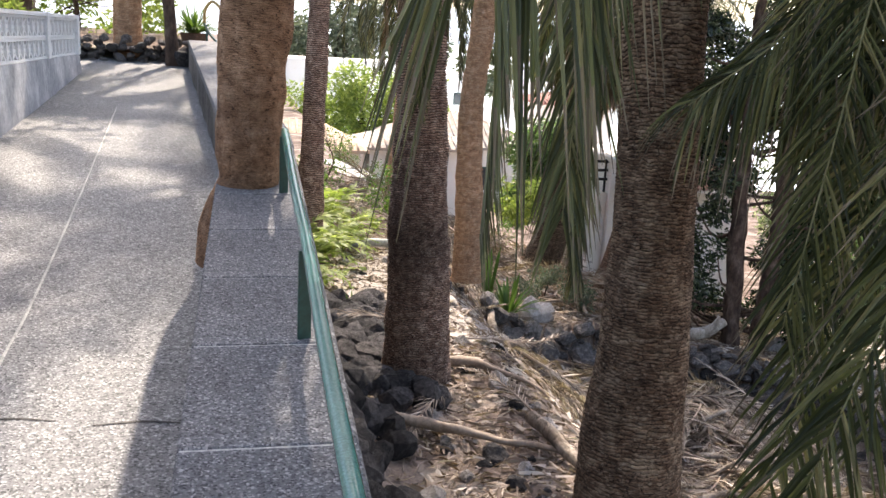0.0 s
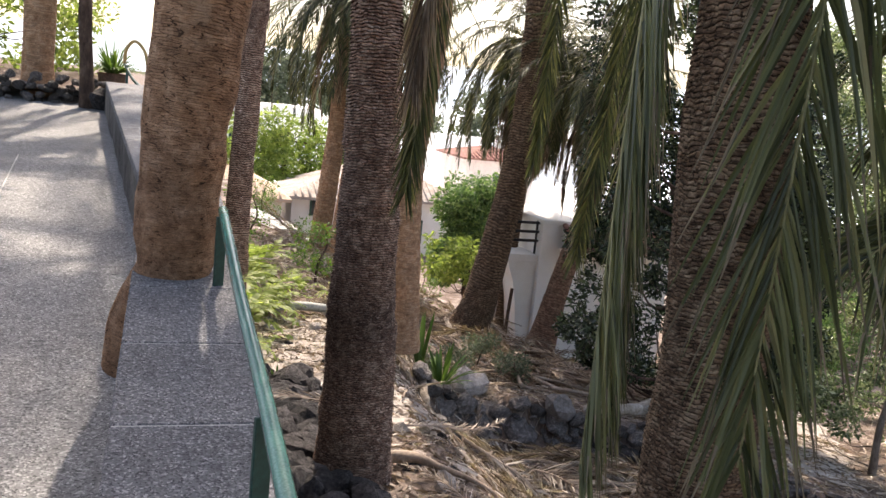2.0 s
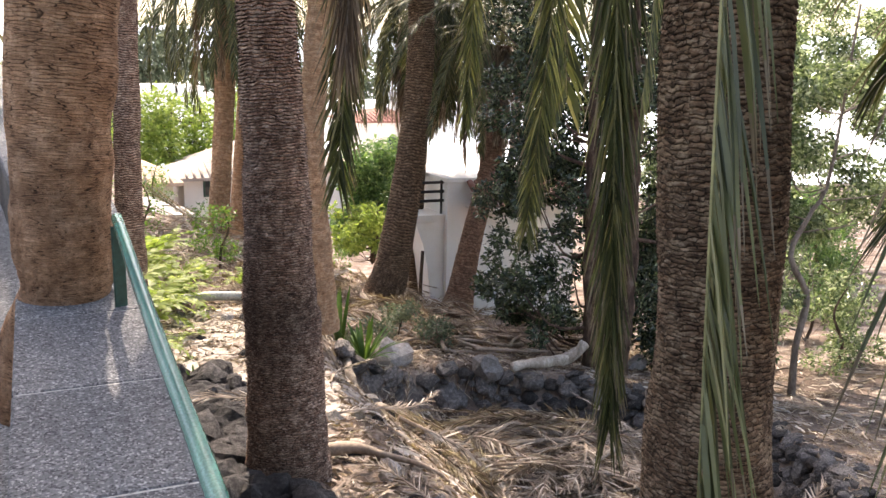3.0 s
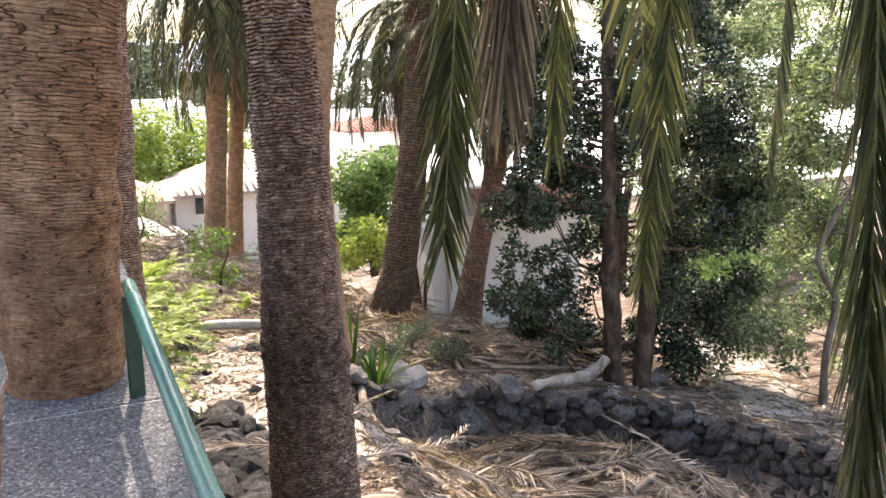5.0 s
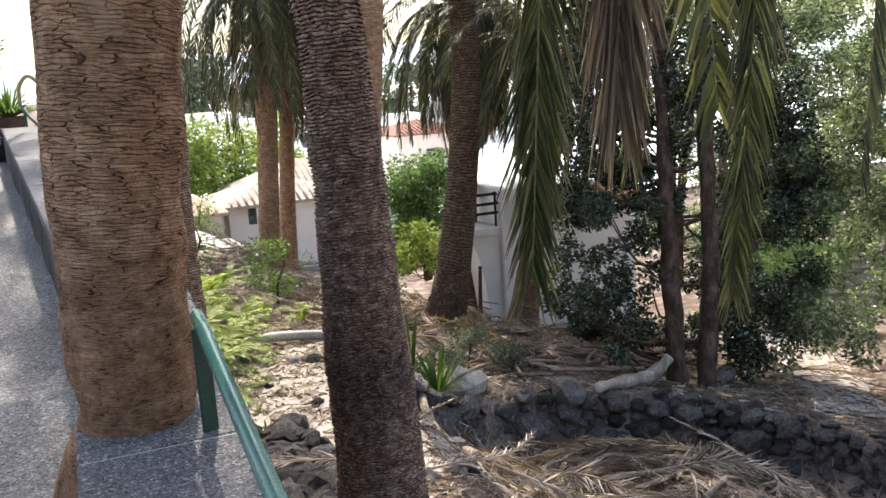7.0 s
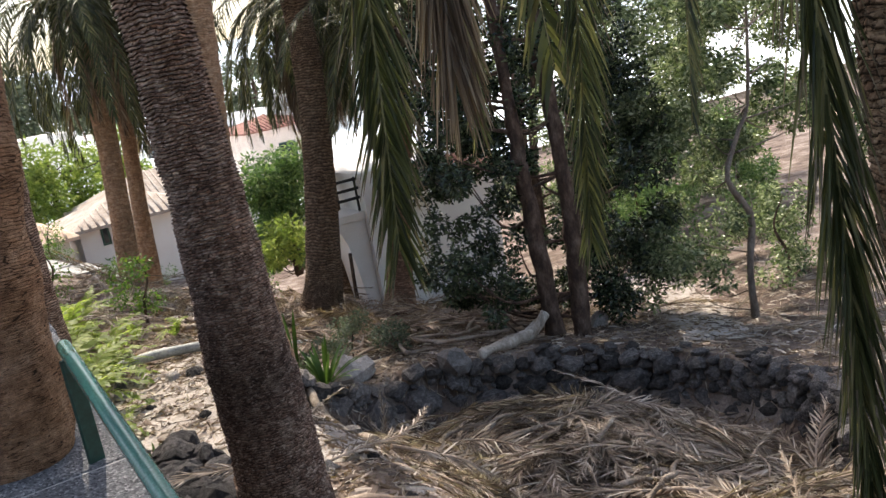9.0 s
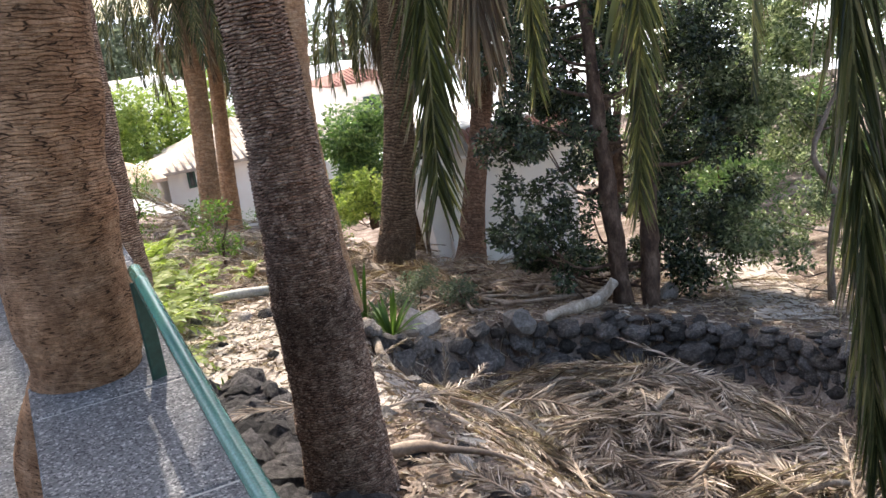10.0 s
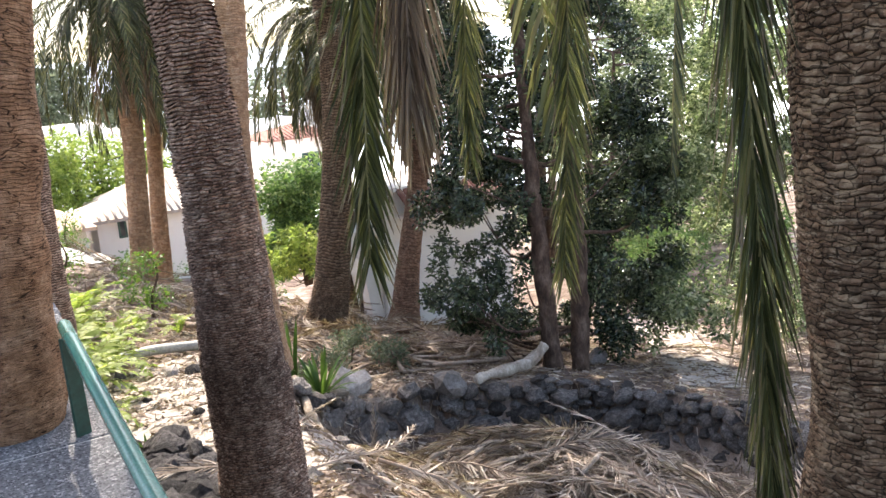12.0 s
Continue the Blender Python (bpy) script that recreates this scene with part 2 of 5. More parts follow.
M_WOOD = rough_mat("tree_bark", (0.035, 0.022, 0.016), (0.1, 0.063, 0.046), (0.23, 0.165, 0.125), 9.0, 45.0, 0.04, stretch=(1, 1, 0.45))
M_STEM = rough_mat("pale_stem_bark", (0.1, 0.075, 0.058), (0.2, 0.16, 0.13), (0.31, 0.26, 0.21), 5.0, 38.0, 0.02, stretch=(1, 1, 0.4))
M_LOG = rough_mat("bleached_wood", (0.16, 0.12, 0.09), (0.34, 0.275, 0.215), (0.54, 0.46, 0.38), 6.0, 30.0, 0.04, stretch=(1, 1, 0.4))
M_LOG_PALE = rough_mat("sunbleached_wood", (0.28, 0.23, 0.18), (0.48, 0.41, 0.34), (0.66, 0.59, 0.52), 5.0, 34.0, 0.03, stretch=(1, 1, 0.5))
M_PALM = leaf_mat("palm_leaflet_green", [(0.0, (0.026, 0.031, 0.012)), (0.45, (0.064, 0.07, 0.026)), (0.8, (0.13, 0.13, 0.052)), (1.0, (0.26, 0.22, 0.11))], 0.36, 0.25, 0.4)
M_PALM_NEAR = leaf_mat("palm_leaflet_grey_green", [(0.0, (0.045, 0.05, 0.022)), (0.45, (0.092, 0.1, 0.044)), (0.8, (0.155, 0.16, 0.078)), (1.0, (0.28, 0.25, 0.14))], 0.36, 0.25, 0.4)
M_PALM_YEL = leaf_mat("palm_leaflet_yellowing", [(0.0, (0.045, 0.055, 0.03)), (0.4, (0.095, 0.105, 0.05)), (0.7, (0.19, 0.185, 0.075)), (1.0, (0.36, 0.32, 0.15))], 0.34, 0.3)
M_PALM_DEAD = leaf_mat("palm_leaflet_dead", [(0.0, (0.06, 0.036, 0.023)), (0.45, (0.185, 0.12, 0.08)), (0.8, (0.31, 0.22, 0.155)), (1.0, (0.46, 0.37, 0.29))], 0.5, 0.25)
M_PALM_TIP = leaf_mat("palm_leaflet_dry_tip", [(0.0, (0.1, 0.075, 0.05)), (1.0, (0.26, 0.205, 0.15))], 0.6, 0.2)
M_DRY = leaf_mat("dry_frond_straw", [(0.0, (0.06, 0.04, 0.029)), (0.4, (0.19, 0.14, 0.105)), (0.8, (0.4, 0.32, 0.255)), (1.0, (0.62, 0.54, 0.47))], 0.5, 0.15)
M_LITTER = leaf_mat("brown_leaf_scrap", [(0.0, (0.07, 0.045, 0.034)), (0.5, (0.21, 0.155, 0.125)), (0.85, (0.38, 0.315, 0.27)), (1.0, (0.52, 0.46, 0.41))], 0.7, 0.1)
M_RACHIS = rough_mat("frond_stalk", (0.16, 0.15, 0.06), (0.24, 0.22, 0.1), (0.34, 0.3, 0.15), 4.0, 30.0, 0.001, 0.5)
M_RACHIS_DRY = rough_mat("dry_frond_stalk", (0.2, 0.135, 0.095), (0.32, 0.24, 0.18), (0.45, 0.37, 0.3), 4.0, 30.0, 0.002, 0.6)
# the palest few leaves stand in for glints on glossy ones
M_LEAF = leaf_mat("leaf_dark_green", [(0.0, (0.016, 0.026, 0.015)), (0.6, (0.04, 0.058, 0.03)), (0.92, (0.09, 0.12, 0.06)), (1.0, (0.2, 0.24, 0.14))], 0.22, 0.2, 0.7)
M_LEAF_BUSH = leaf_mat("leaf_garden_bush", [(0.0, (0.05, 0.1, 0.032)), (0.6, (0.12, 0.2, 0.075)), (1.0, (0.24, 0.32, 0.13))], 0.3, 0.42, 0.5)
M_LEAF_BRIGHT = leaf_mat("leaf_bright_green", [(0.0, (0.05, 0.1, 0.025)), (0.6, (0.1, 0.18, 0.04)), (1.0, (0.2, 0.28, 0.06))], 0.45, 0.45)
M_LEAF_MID = leaf_mat("leaf_mid_green", [(0.0, (0.042, 0.062, 0.034)), (0.5, (0.135, 0.17, 0.095)), (0.85, (0.28, 0.32, 0.2)), (1.0, (0.55, 0.57, 0.45))], 0.24, 0.48, 0.6)
# yellow-green leaves, lightened in colour to look sunlit
M_LEAF_SUN = leaf_mat("leaf_sunlit_yellow_green", [(0.0, (0.14, 0.19, 0.05)), (0.6, (0.24, 0.3, 0.09)), (1.0, (0.38, 0.42, 0.15))], 0.5, 0.5)
# grey-green leaves; on the far trees the greying is haze put into colour
M_LEAF_FAR = leaf_mat("leaf_far_grey_green", [(0.0, (0.08, 0.1, 0.07)), (1.0, (0.18, 0.2, 0.14))], 0.6, 0.3)
M_TILE = rough_mat("clay_roof_tile", (0.14, 0.058, 0.045), (0.22, 0.1, 0.078), (0.34, 0.2, 0.16), 4.0, 25.0, 0.006, per="object", per_amount=0.35)
M_TILE_PALE = rough_mat("sunbleached_roof_tile", (0.42, 0.3, 0.21), (0.55, 0.41, 0.3), (0.66, 0.52, 0.4), 4.0, 25.0, 0.006, per="object", per_amount=0.15)
M_ROOF_GREY = rough_mat("weathered_roof_tile", (0.34, 0.27, 0.22), (0.45, 0.38, 0.32), (0.56, 0.5, 0.44), 2.0, 20.0, 0.004)
M_HOUSE = rough_mat("white_render", (0.88, 0.82, 0.75), (0.93, 0.89, 0.83), (0.95, 0.92, 0.87), 1.2, 30.0, 0.004, 0.85, bstr=0.5, low=0.78)
M_PINK = rough_mat("pale_pink_render", (0.62, 0.5, 0.43), (0.72, 0.6, 0.52), (0.78, 0.67, 0.6), 1.2, 30.0, 0.004, 0.85, bstr=0.5)
M_IRON = rough_mat("black_iron_paint", (0.012, 0.012, 0.014), (0.02, 0.02, 0.022), (0.035, 0.035, 0.035), 6.0, 60.0, 0.001, 0.5, bstr=0.3)
M_PIPE = rough_mat("grey_pipe", (0.28, 0.29, 0.28), (0.38, 0.39, 0.37), (0.48, 0.48, 0.45), 3.0, 40.0, 0.002, 0.6)
M_POT = rough_mat("terracotta", (0.09, 0.06, 0.05), (0.14, 0.09, 0.07), (0.2, 0.13, 0.1), 5.0, 40.0, 0.003)
# pale trodden dust, its colour lifted further to look sunlit
M_SUNLIT_DUST = rough_mat("sunlit_pale_dust", (0.34, 0.29, 0.25), (0.48, 0.425, 0.375), (0.62, 0.56, 0.51), 2.0, 30.0, 0.03, 0.95, low=0.6)
M_STRAP = leaf_mat("strap_leaf", [(0.0, (0.06, 0.12, 0.025)), (1.0, (0.13, 0.2, 0.05))], 0.4, 0.35)
M_YELLOW = rough_mat("ochre_paint", (0.4, 0.27, 0.1), (0.5, 0.36, 0.16), (0.6, 0.45, 0.22), 5.0, 50.0, 0.001, 0.5, bstr=0.3)
M_PALE_STONE = rough_mat("pale_dusty_stone", (0.2, 0.18, 0.17), (0.32, 0.29, 0.27), (0.46, 0.42, 0.39), 5.0, 24.0, 0.02, per="object", per_amount=0.4)
# glows by emission to look like the washed-out distance
M_HAZE_GLOW, _t, _b = nodes_of("glowing_haze", 1.0, 0.0)
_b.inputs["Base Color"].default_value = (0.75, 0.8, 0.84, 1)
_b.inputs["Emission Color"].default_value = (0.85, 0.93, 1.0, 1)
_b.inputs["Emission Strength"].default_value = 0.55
M_GLASSY, _t, _b = nodes_of("dark_window_glass", 0.08, 0.6)
_b.inputs["Base Color"].default_value = (0.03, 0.04, 0.045, 1)


# ---- mesh helpers ----
def sm(a, b, v):
    k = min(1.0, max(0.0, (v - a) / (b - a)))
    return k * k * (3 - 2 * k)


def mesh_of(name, verts, faces, mats, slots=None, uvs=None, smooth=False):
    me = bpy.data.meshes.new(name)
    me.from_pydata([tuple(v) for v in verts], [], faces)
    for m in mats if isinstance(mats, (list, tuple)) else [mats]:
        me.materials.append(m)
    if slots is not None:
        me.polygons.foreach_set("material_index", slots)
    if smooth:
        me.polygons.foreach_set("use_smooth", [True] * len(faces))
    if uvs is not None:
        layer = me.uv_layers.new(name="UVMap")
        idx = np.zeros(len(me.loops), dtype=np.int32)
        me.loops.foreach_get("vertex_index", idx)
        layer.data.foreach_set("uv", np.asarray(uvs, dtype=np.float32)[idx].ravel())
    me.update()
    return me


def under(ob, parent):
    ob.parent = parent
    ob.matrix_parent_inverse = Matrix.Identity(4)
    return ob


def place(name, me, parent=None, m=None, label=""):
    ob = new(name, me)
    if parent is not None:
        under(ob, parent)
    if m is not None:
        ob.matrix_basis = m
    if label:
        ob["label"] = label
    return ob


def part(name, bm, material, parent, label=""):
    me = bpy.data.meshes.new(name)
    bm.to_mesh(me)
    bm.free()
    me.materials.append(material)
    return place(name, me, parent, label=label)


def empty(name, m, label, category, group="", kind=""):
    ob = new(name)
    ob.matrix_basis = m
    ob.empty_display_size = 0.1
    return tagged(ob, label, category, group, kind)


def box(lo, hi, bev=0.0, segs=1):
    bm = bmesh.new()
    bmesh.ops.create_cube(bm, size=1.0)
    for v in bm.verts:
        v.co = Vector([lo[i] + (v.co[i] + 0.5) * (hi[i] - lo[i]) for i in range(3)])
    if bev:
        bmesh.ops.bevel(bm, geom=bm.edges[:], offset=bev, segments=segs, affect="EDGES")
    return bm


def curve_points(ctrl, n):
    """Smooth points through control points (Catmull-Rom)."""
    c = [Vector(p) for p in ctrl]
    c = [c[0] * 2 - c[1]] + c + [c[-1] * 2 - c[-2]]
    out = []
    segs = len(c) - 3
    for i in range(n + 1):
        u = i / n * segs
        k = min(int(u), segs - 1)
        f = u - k
        p0, p1, p2, p3 = c[k:k + 4]
        out.append(0.5 * ((2 * p1) + (p2 - p0) * f + (2 * p0 - 5 * p1 + 4 * p2 - p3) * f * f + (3 * p1 - p0 - 3 * p2 + p3) * f ** 3))
    return out


def tube(ctrl, radii, n, sides, cap=True):
    """Vertices and faces of a tapering tube through control points."""
    pts = curve_points(ctrl, n)
    verts, faces = [], []
    ref = Vector((0.31, 0.87, 0.2))
    for i, p in enumerate(pts):
        d = (pts[min(i + 1, n)] - pts[max(i - 1, 0)]).normalized()
        a = d.cross(ref if abs(d.dot(ref.normalized())) < 0.95 else Vector((1, 0, 0))).normalized()
        b = d.cross(a)
        u = i / n * (len(radii) - 1)
        k = min(int(u), len(radii) - 2)
        r = radii[k] + (radii[k + 1] - radii[k]) * (u - k)
        for s in range(sides):
            w = 2 * math.pi * s / sides
            verts.append(p + (a * math.cos(w) + b * math.sin(w)) * r)
    for i in range(n):
        for s in range(sides):
            q = (s + 1) % sides
            faces.append((i * sides + s, i * sides + q, (i + 1) * sides + q, (i + 1) * sides + s))
    if cap:
        faces.append(tuple(range(sides))[::-1])
        faces.append(tuple(n * sides + s for s in range(sides)))
    return verts, faces


def tube_part(name, ctrl, radii, n, sides, material, parent, label=""):
    v, f = tube(ctrl, radii, n, sides)
    return place(name, mesh_of(name, v, f, material, smooth=True), parent, label=label)


def value_noise(x, y, seed, period=0):
    """Smooth random values on a lattice; x wraps round after period cells."""
    xi, yi = np.floor(x).astype(int), np.floor(y).astype(int)
    fx, fy = x - xi, y - yi
    fx, fy = fx * fx * (3 - 2 * fx), fy * fy * (3 - 2 * fy)

    def h(a, b):
        if period:
            a = a % period
        n = np.sin(a * 127.1 + b * 311.7 + seed * 74.7) * 43758.5453
        return n - np.floor(n)
    return (h(xi, yi) * (1 - fx) + h(xi + 1, yi) * fx) * (1 - fy) + (h(xi, yi + 1) * (1 - fx) + h(xi + 1, yi + 1) * fx) * fy


# ---- plan ----
def road_z(y):
    return 0.094 + 0.085 * min(y, 15.0)


def cap_z(y):
    return 0.864 + 0.082 * (y - 4.32)


def edge_x(y):
    """The walkway side of the parapet."""
    return -0.165 - 0.1 * max(0.0, y - 6.0)


RIM_X, RIM_Y = 5.3, 9.2


def rim_radius(a):
    """Distance of the hollow's rim from its middle at angle a (degrees, 0 = towards +x)."""
    return 2.48 + 0.62 * sm(60, 125, a)


def rim_at(x, y):
    """How far out a point lies (1 on the rim of the hollow) and its angle."""
    a = math.degrees(math.atan2(y - RIM_Y, x - RIM_X))
    return math.hypot(x - RIM_X, y - RIM_Y) / rim_radius(a), a


def ground_z(x, y):
    yy = min(y, 30.0) + 0.25 * max(0.0, min(y, 60.0) - 30.0)
    far_bank = sm(11.2, 12.4, y)
    z = -1.15 - (0.045 + 0.03 * sm(2.5, 5, x)) * (yy - 7) - 1.5 * (sm(2.3, 4.8, x) * far_bank + sm(2.1, 4.1, x) * (1 - far_bank)) - 0.17 * min(6.0, max(0.0, x - 4.8))
    d, a = rim_at(x, y)
    held = sm(150, 132, a) * sm(-75, -50, a)
    z += 0.6 * sm(1.03, 1.13, d) * held * sm(3.4, 5.2, x) + 0.6 * sm(0.9, 1.6, d) * (1 - held) * sm(3.4, 4.4, x) - 0.06 * max(0.0, yy - 12) * sm(4, 6, x)
    z += (0.22 * sm(0.75, 0.1, d) - 0.26 * sm(0.4, 0.85, d) * sm(1.14, 1.03, d) * held) * sm(1.1, 0.9, d)
    z += 0.35 * sm(1.1, 0.3, x) * sm(10, 6, y)
    left = road_z(y) - 0.1
    k = sm(edge_x(y) + 0.36, edge_x(y) + 0.18, x) * sm(24, 17, y)
    z = z * (1 - k) + left * k
    if k < 0.5 and -20 < y < 60:
        z += 0.05 * noise.noise((x * 1.3, y * 1.3, 0)) + 0.025 * noise.noise((x * 5, y * 5, 3))
    return z


def build_ground():
    xs = [-1500, -400, -120, -50, -25, -12, -6, -3, -1.5] + [-1.2 + 0.15 * i for i in range(102)] + [14.5, 15.2, 16, 18, 20, 23, 27, 32, 40, 60, 120, 400, 1500]
    ys = [-1500, -300, -60, -20, -8, -4] + [-3 + 0.18 * i for i in range(145)] + [23.6, 24.5, 26, 28, 31, 35, 40, 46, 54, 64, 80, 110, 160, 300, 700, 2500]
    verts = [(x, y, ground_z(x, y)) for y in ys for x in xs]
    w = len(xs)
    faces = [(j * w + i, j * w + i + 1, (j + 1) * w + i + 1, (j + 1) * w + i) for j in range(len(ys) - 1) for i in range(w - 1)]
    ob = place("ground", mesh_of("ground", verts, faces, M_SOIL, smooth=True))
    tagged(ob, "dry brown soil slope covered with fallen palm litter", "ground", kind="structure")


build_ground()


def build_road():
    ys = [-5 + 0.3 * i for i in range(70)]
    fr = [0, 0.25, 0.5, 0.62, 0.7, 0.78, 0.86, 0.93, 1.0]
    verts, faces = [], []
    for y in ys:
        r = edge_x(y) + 0.02
        for f in fr:
            x = -8 + (r + 8) * f
            verts.append((x, y, road_z(y) + 0.004 * noise.noise((x * 0.8, y * 0.8, 7))))
    w, n = len(fr), len(ys)
    faces = [(j * w + i, j * w + i + 1, (j + 1) * w + i + 1, (j + 1) * w + i) for j in range(n - 1) for i in range(w - 1)]
    top = len(verts)
    verts += [(x, y, z - 0.09) for x, y, z in verts]
    faces += [tuple(top + k for k in reversed(f)) for f in faces]
    rim = [i for i in range(w)] + [j * w + w - 1 for j in range(1, n)] + [(n - 1) * w + i for i in range(w - 2, -1, -1)] + [j * w for j in range(n - 2, 0, -1)]
    faces += [(rim[(k + 1) % len(rim)], rim[k], rim[k] + top, rim[(k + 1) % len(rim)] + top) for k in range(len(rim))]
    road = place("road", mesh_of("road", verts, faces, M_ROAD))
    tagged(road, "sloping grey washed-gravel concrete walkway dappled with shade", "walkway", kind="structure")
    # the pale filled joint along the middle, and two cracks across
    v, f = tube([(-0.84, 0.5, road_z(0.5)), (-0.89, 3.2, road_z(3.2)), (-0.96, 4.8, road_z(4.8)), (-1.23, 9.0, road_z(9.0))], [0.006, 0.006], 60, 5)
    v = [(p[0] + 0.006 * noise.noise((p[0], p[1] * 3, 0)), p[1], road_z(p[1]) + 0.003 + (p[2] - road_z(p[1])) * 0.4) for p in v]
    place("joint", mesh_of("joint", v, f, M_JOINT), road, label="pale cord of mortar in the joint")
    for y0, xa, xb in ((2.95, -0.9, -0.62), (2.9, -0.5, -0.2)):
        v, f = tube([(xa, y0, road_z(y0)), ((xa + xb) / 2, y0 + 0.015, road_z(y0)), (xb, y0 - 0.01, road_z(y0))], [0.004, 0.007, 0.003], 12, 5)
        place("crack", mesh_of("crack", [(p[0], p[1], road_z(p[1]) + 0.002 + (p[2] - road_z(p[1])) * 0.2) for p in v], f, M_RETAIN), road)


build_road()


def build_parapet():
    ys = [-5 + 0.3 * i for i in range(59)]
    prof = lambda y: [(edge_x(y) + 0.012, road_z(y) - 0.3), (edge_x(y) + 0.012, cap_z(y) - 0.06), (edge_x(y) + 0.4, cap_z(y) - 0.06), (edge_x(y) + 0.4, -2.0)]
    verts, faces = [], []
    for y in ys:
        for k, (x, z) in enumerate(prof(y)):
            j = 0.02 * noise.noise((x * 4, y * 4, z * 4)) if y > 4.9 else 0.004 * noise.noise((x * 9, y * 9, z * 9))
            verts.append((x + j, y, z))
    for j in range(len(ys) - 1):
        for k in range(4):
            a, b = j * 4 + k, j * 4 + (k + 1) % 4
            faces.append((a, a + 4, b + 4, b))
    faces += [(0, 1, 2, 3), tuple((len(ys) - 1) * 4 + k for k in (3, 2, 1, 0))]
    wall = place("parapet_wall", mesh_of("parapet_wall", verts, faces, M_RETAIN))
    tagged(wall, "low rough concrete retaining wall topped with washed-gravel slabs", "low wall", kind="structure")
    return wall


PARAPET = build_parapet()
_ys = [-4.6 + 0.6 * i for i in range(28)]
place("mortar", mesh_of("mortar", [(edge_x(y) + dx, y, cap_z(y) - dz) for y in _ys for dx, dz in ((0.006, 0.05), (0.006, 0.004), (0.415, 0.004), (0.415, 0.05))],
      [(j * 4 + k, j * 4 + 4 + k, j * 4 + 5 + k, j * 4 + 1 + k) for j in range(27) for k in range(3)], M_JOINT), PARAPET)


# ---- handrail ----
def build_rail():
    top = 0.285
    rail = empty("handrail", pose(0.162, 4.21, cap_z(4.21)), "green painted metal handrail on short posts along the parapet", "handrail")
    m0 = rail.matrix_basis.inverted()
    pts = [(0.163 + 0.003 * math.sin(y * 3), y, cap_z(y) + top) for y in (4.42, 3.4, 2.6, 1.8, 1.0, 0.2, -0.6, -1.8, -3.0)]
    tube_part("rail", [m0 @ Vector(p) for p in pts], [0.0185, 0.0185], 64, 14, M_GREEN, rail, "glossy green tubular rail")
    for y in (4.36, 2.62, 1.0, -0.6, -2.2):
        bm = box((-0.021, -0.006, -0.002), (0.021, 0.006, top - 0.012), 0.002)
        place("post", mesh_from(bm, "post", M_GREEN_DARK), rail, m0 @ pose(0.16, y, cap_z(y), 0, 0, 20))


def mesh_from(bm, name, material):
    me = bpy.data.meshes.new(name)
    bm.to_mesh(me)
    bm.free()
    me.materials.append(material)
    return me


build_rail()


# ---- pierced block wall ----
def wall_x(y):
    return -1.93 - 0.014 * (y - 5.0)


def block_mesh():
    """A pierced block: square frame, four petals meeting in a cross."""
    bm = bmesh.new()
    s, t, d = 0.197, 0.021, 0.1

    def bar(a, b, w, dep):
        a, b = Vector(a), Vector(b)
        u = (b - a).normalized()
        n = Vector((0, -u.z, u.y)) * (w / 2)
        vs = [bm.verts.new(p + Vector((q, 0, 0))) for q in (-dep / 2, dep / 2) for p in (a - n, b - n, b + n, a + n)]
        for k in range(4):
            bm.faces.new((vs[k], vs[(k + 1) % 4], vs[4 + (k + 1) % 4], vs[4 + k]))
        bm.faces.new((vs[3], vs[2], vs[1], vs[0]))
        bm.faces.new((vs[4], vs[5], vs[6], vs[7]))
    h = s / 2
    bar((0, -h, -h + t / 2), (0, h, -h + t / 2), t, d)
    bar((0, -h, h - t / 2), (0, h, h - t / 2), t, d)
    bar((0, -h + t / 2, -h + t), (0, -h + t / 2, h - t), t, d - 0.004)
    bar((0, h - t / 2, -h + t), (0, h - t / 2, h - t), t, d - 0.004)
    q = h - t
    bar((0, -q, -q), (0, 0, -0.3 * q), 0.017, d - 0.02)
    bar((0, q, -q), (0, 0, -0.3 * q), 0.017, d - 0.022)
    bar((0, -q, q), (0, 0, 0.3 * q), 0.017, d - 0.024)
    bar((0, q, q), (0, 0, 0.3 * q), 0.017, d - 0.026)
    bar((0, -0.5 * q, 0), (0, 0.5 * q, 0), 0.03, d - 0.03)
    bmesh.ops.recalc_face_normals(bm, faces=bm.faces[:])
    return mesh_from(bm, "block", M_WHITE)


def build_block_wall():
    ys = [-4 + 0.5 * i for i in range(32)]
    ys[-1] = 11.36
    verts, faces = [], []
    for y in ys:
        for x, z in ((0.09, road_z(y) - 0.05), (0.065, 1.262), (-0.09, 1.262), (-0.09, road_z(y) - 0.05)):
            verts.append((wall_x(y) + x + 0.008 * noise.noise((z * 3, y * 2, 1)), y, z))
    for j in range(len(ys) - 1):
        for k in range(4):
            faces.append((j * 4 + k, j * 4 + 4 + k, j * 4 + 4 + (k + 1) % 4, j * 4 + (k + 1) % 4))
    faces += [(0, 1, 2, 3), tuple((len(ys) - 1) * 4 + k for k in (3, 2, 1, 0))]
    wall = place("garden_wall", mesh_of("garden_wall", verts, faces, M_PLASTER))
    tagged(wall, "stained grey plaster wall carrying white pierced concrete blocks", "wall", kind="structure")
    return wall


GARDEN_WALL = build_block_wall()
for yp in (-3.0, 0.15, 3.3, 6.45, 9.6, 11.32):
    place("pilaster", mesh_from(box((-0.075, -0.06, 0), (0.078, 0.06, 0.445), 0.006), "pilaster", M_WHITE), GARDEN_WALL, pose(wall_x(yp), yp, 1.262))
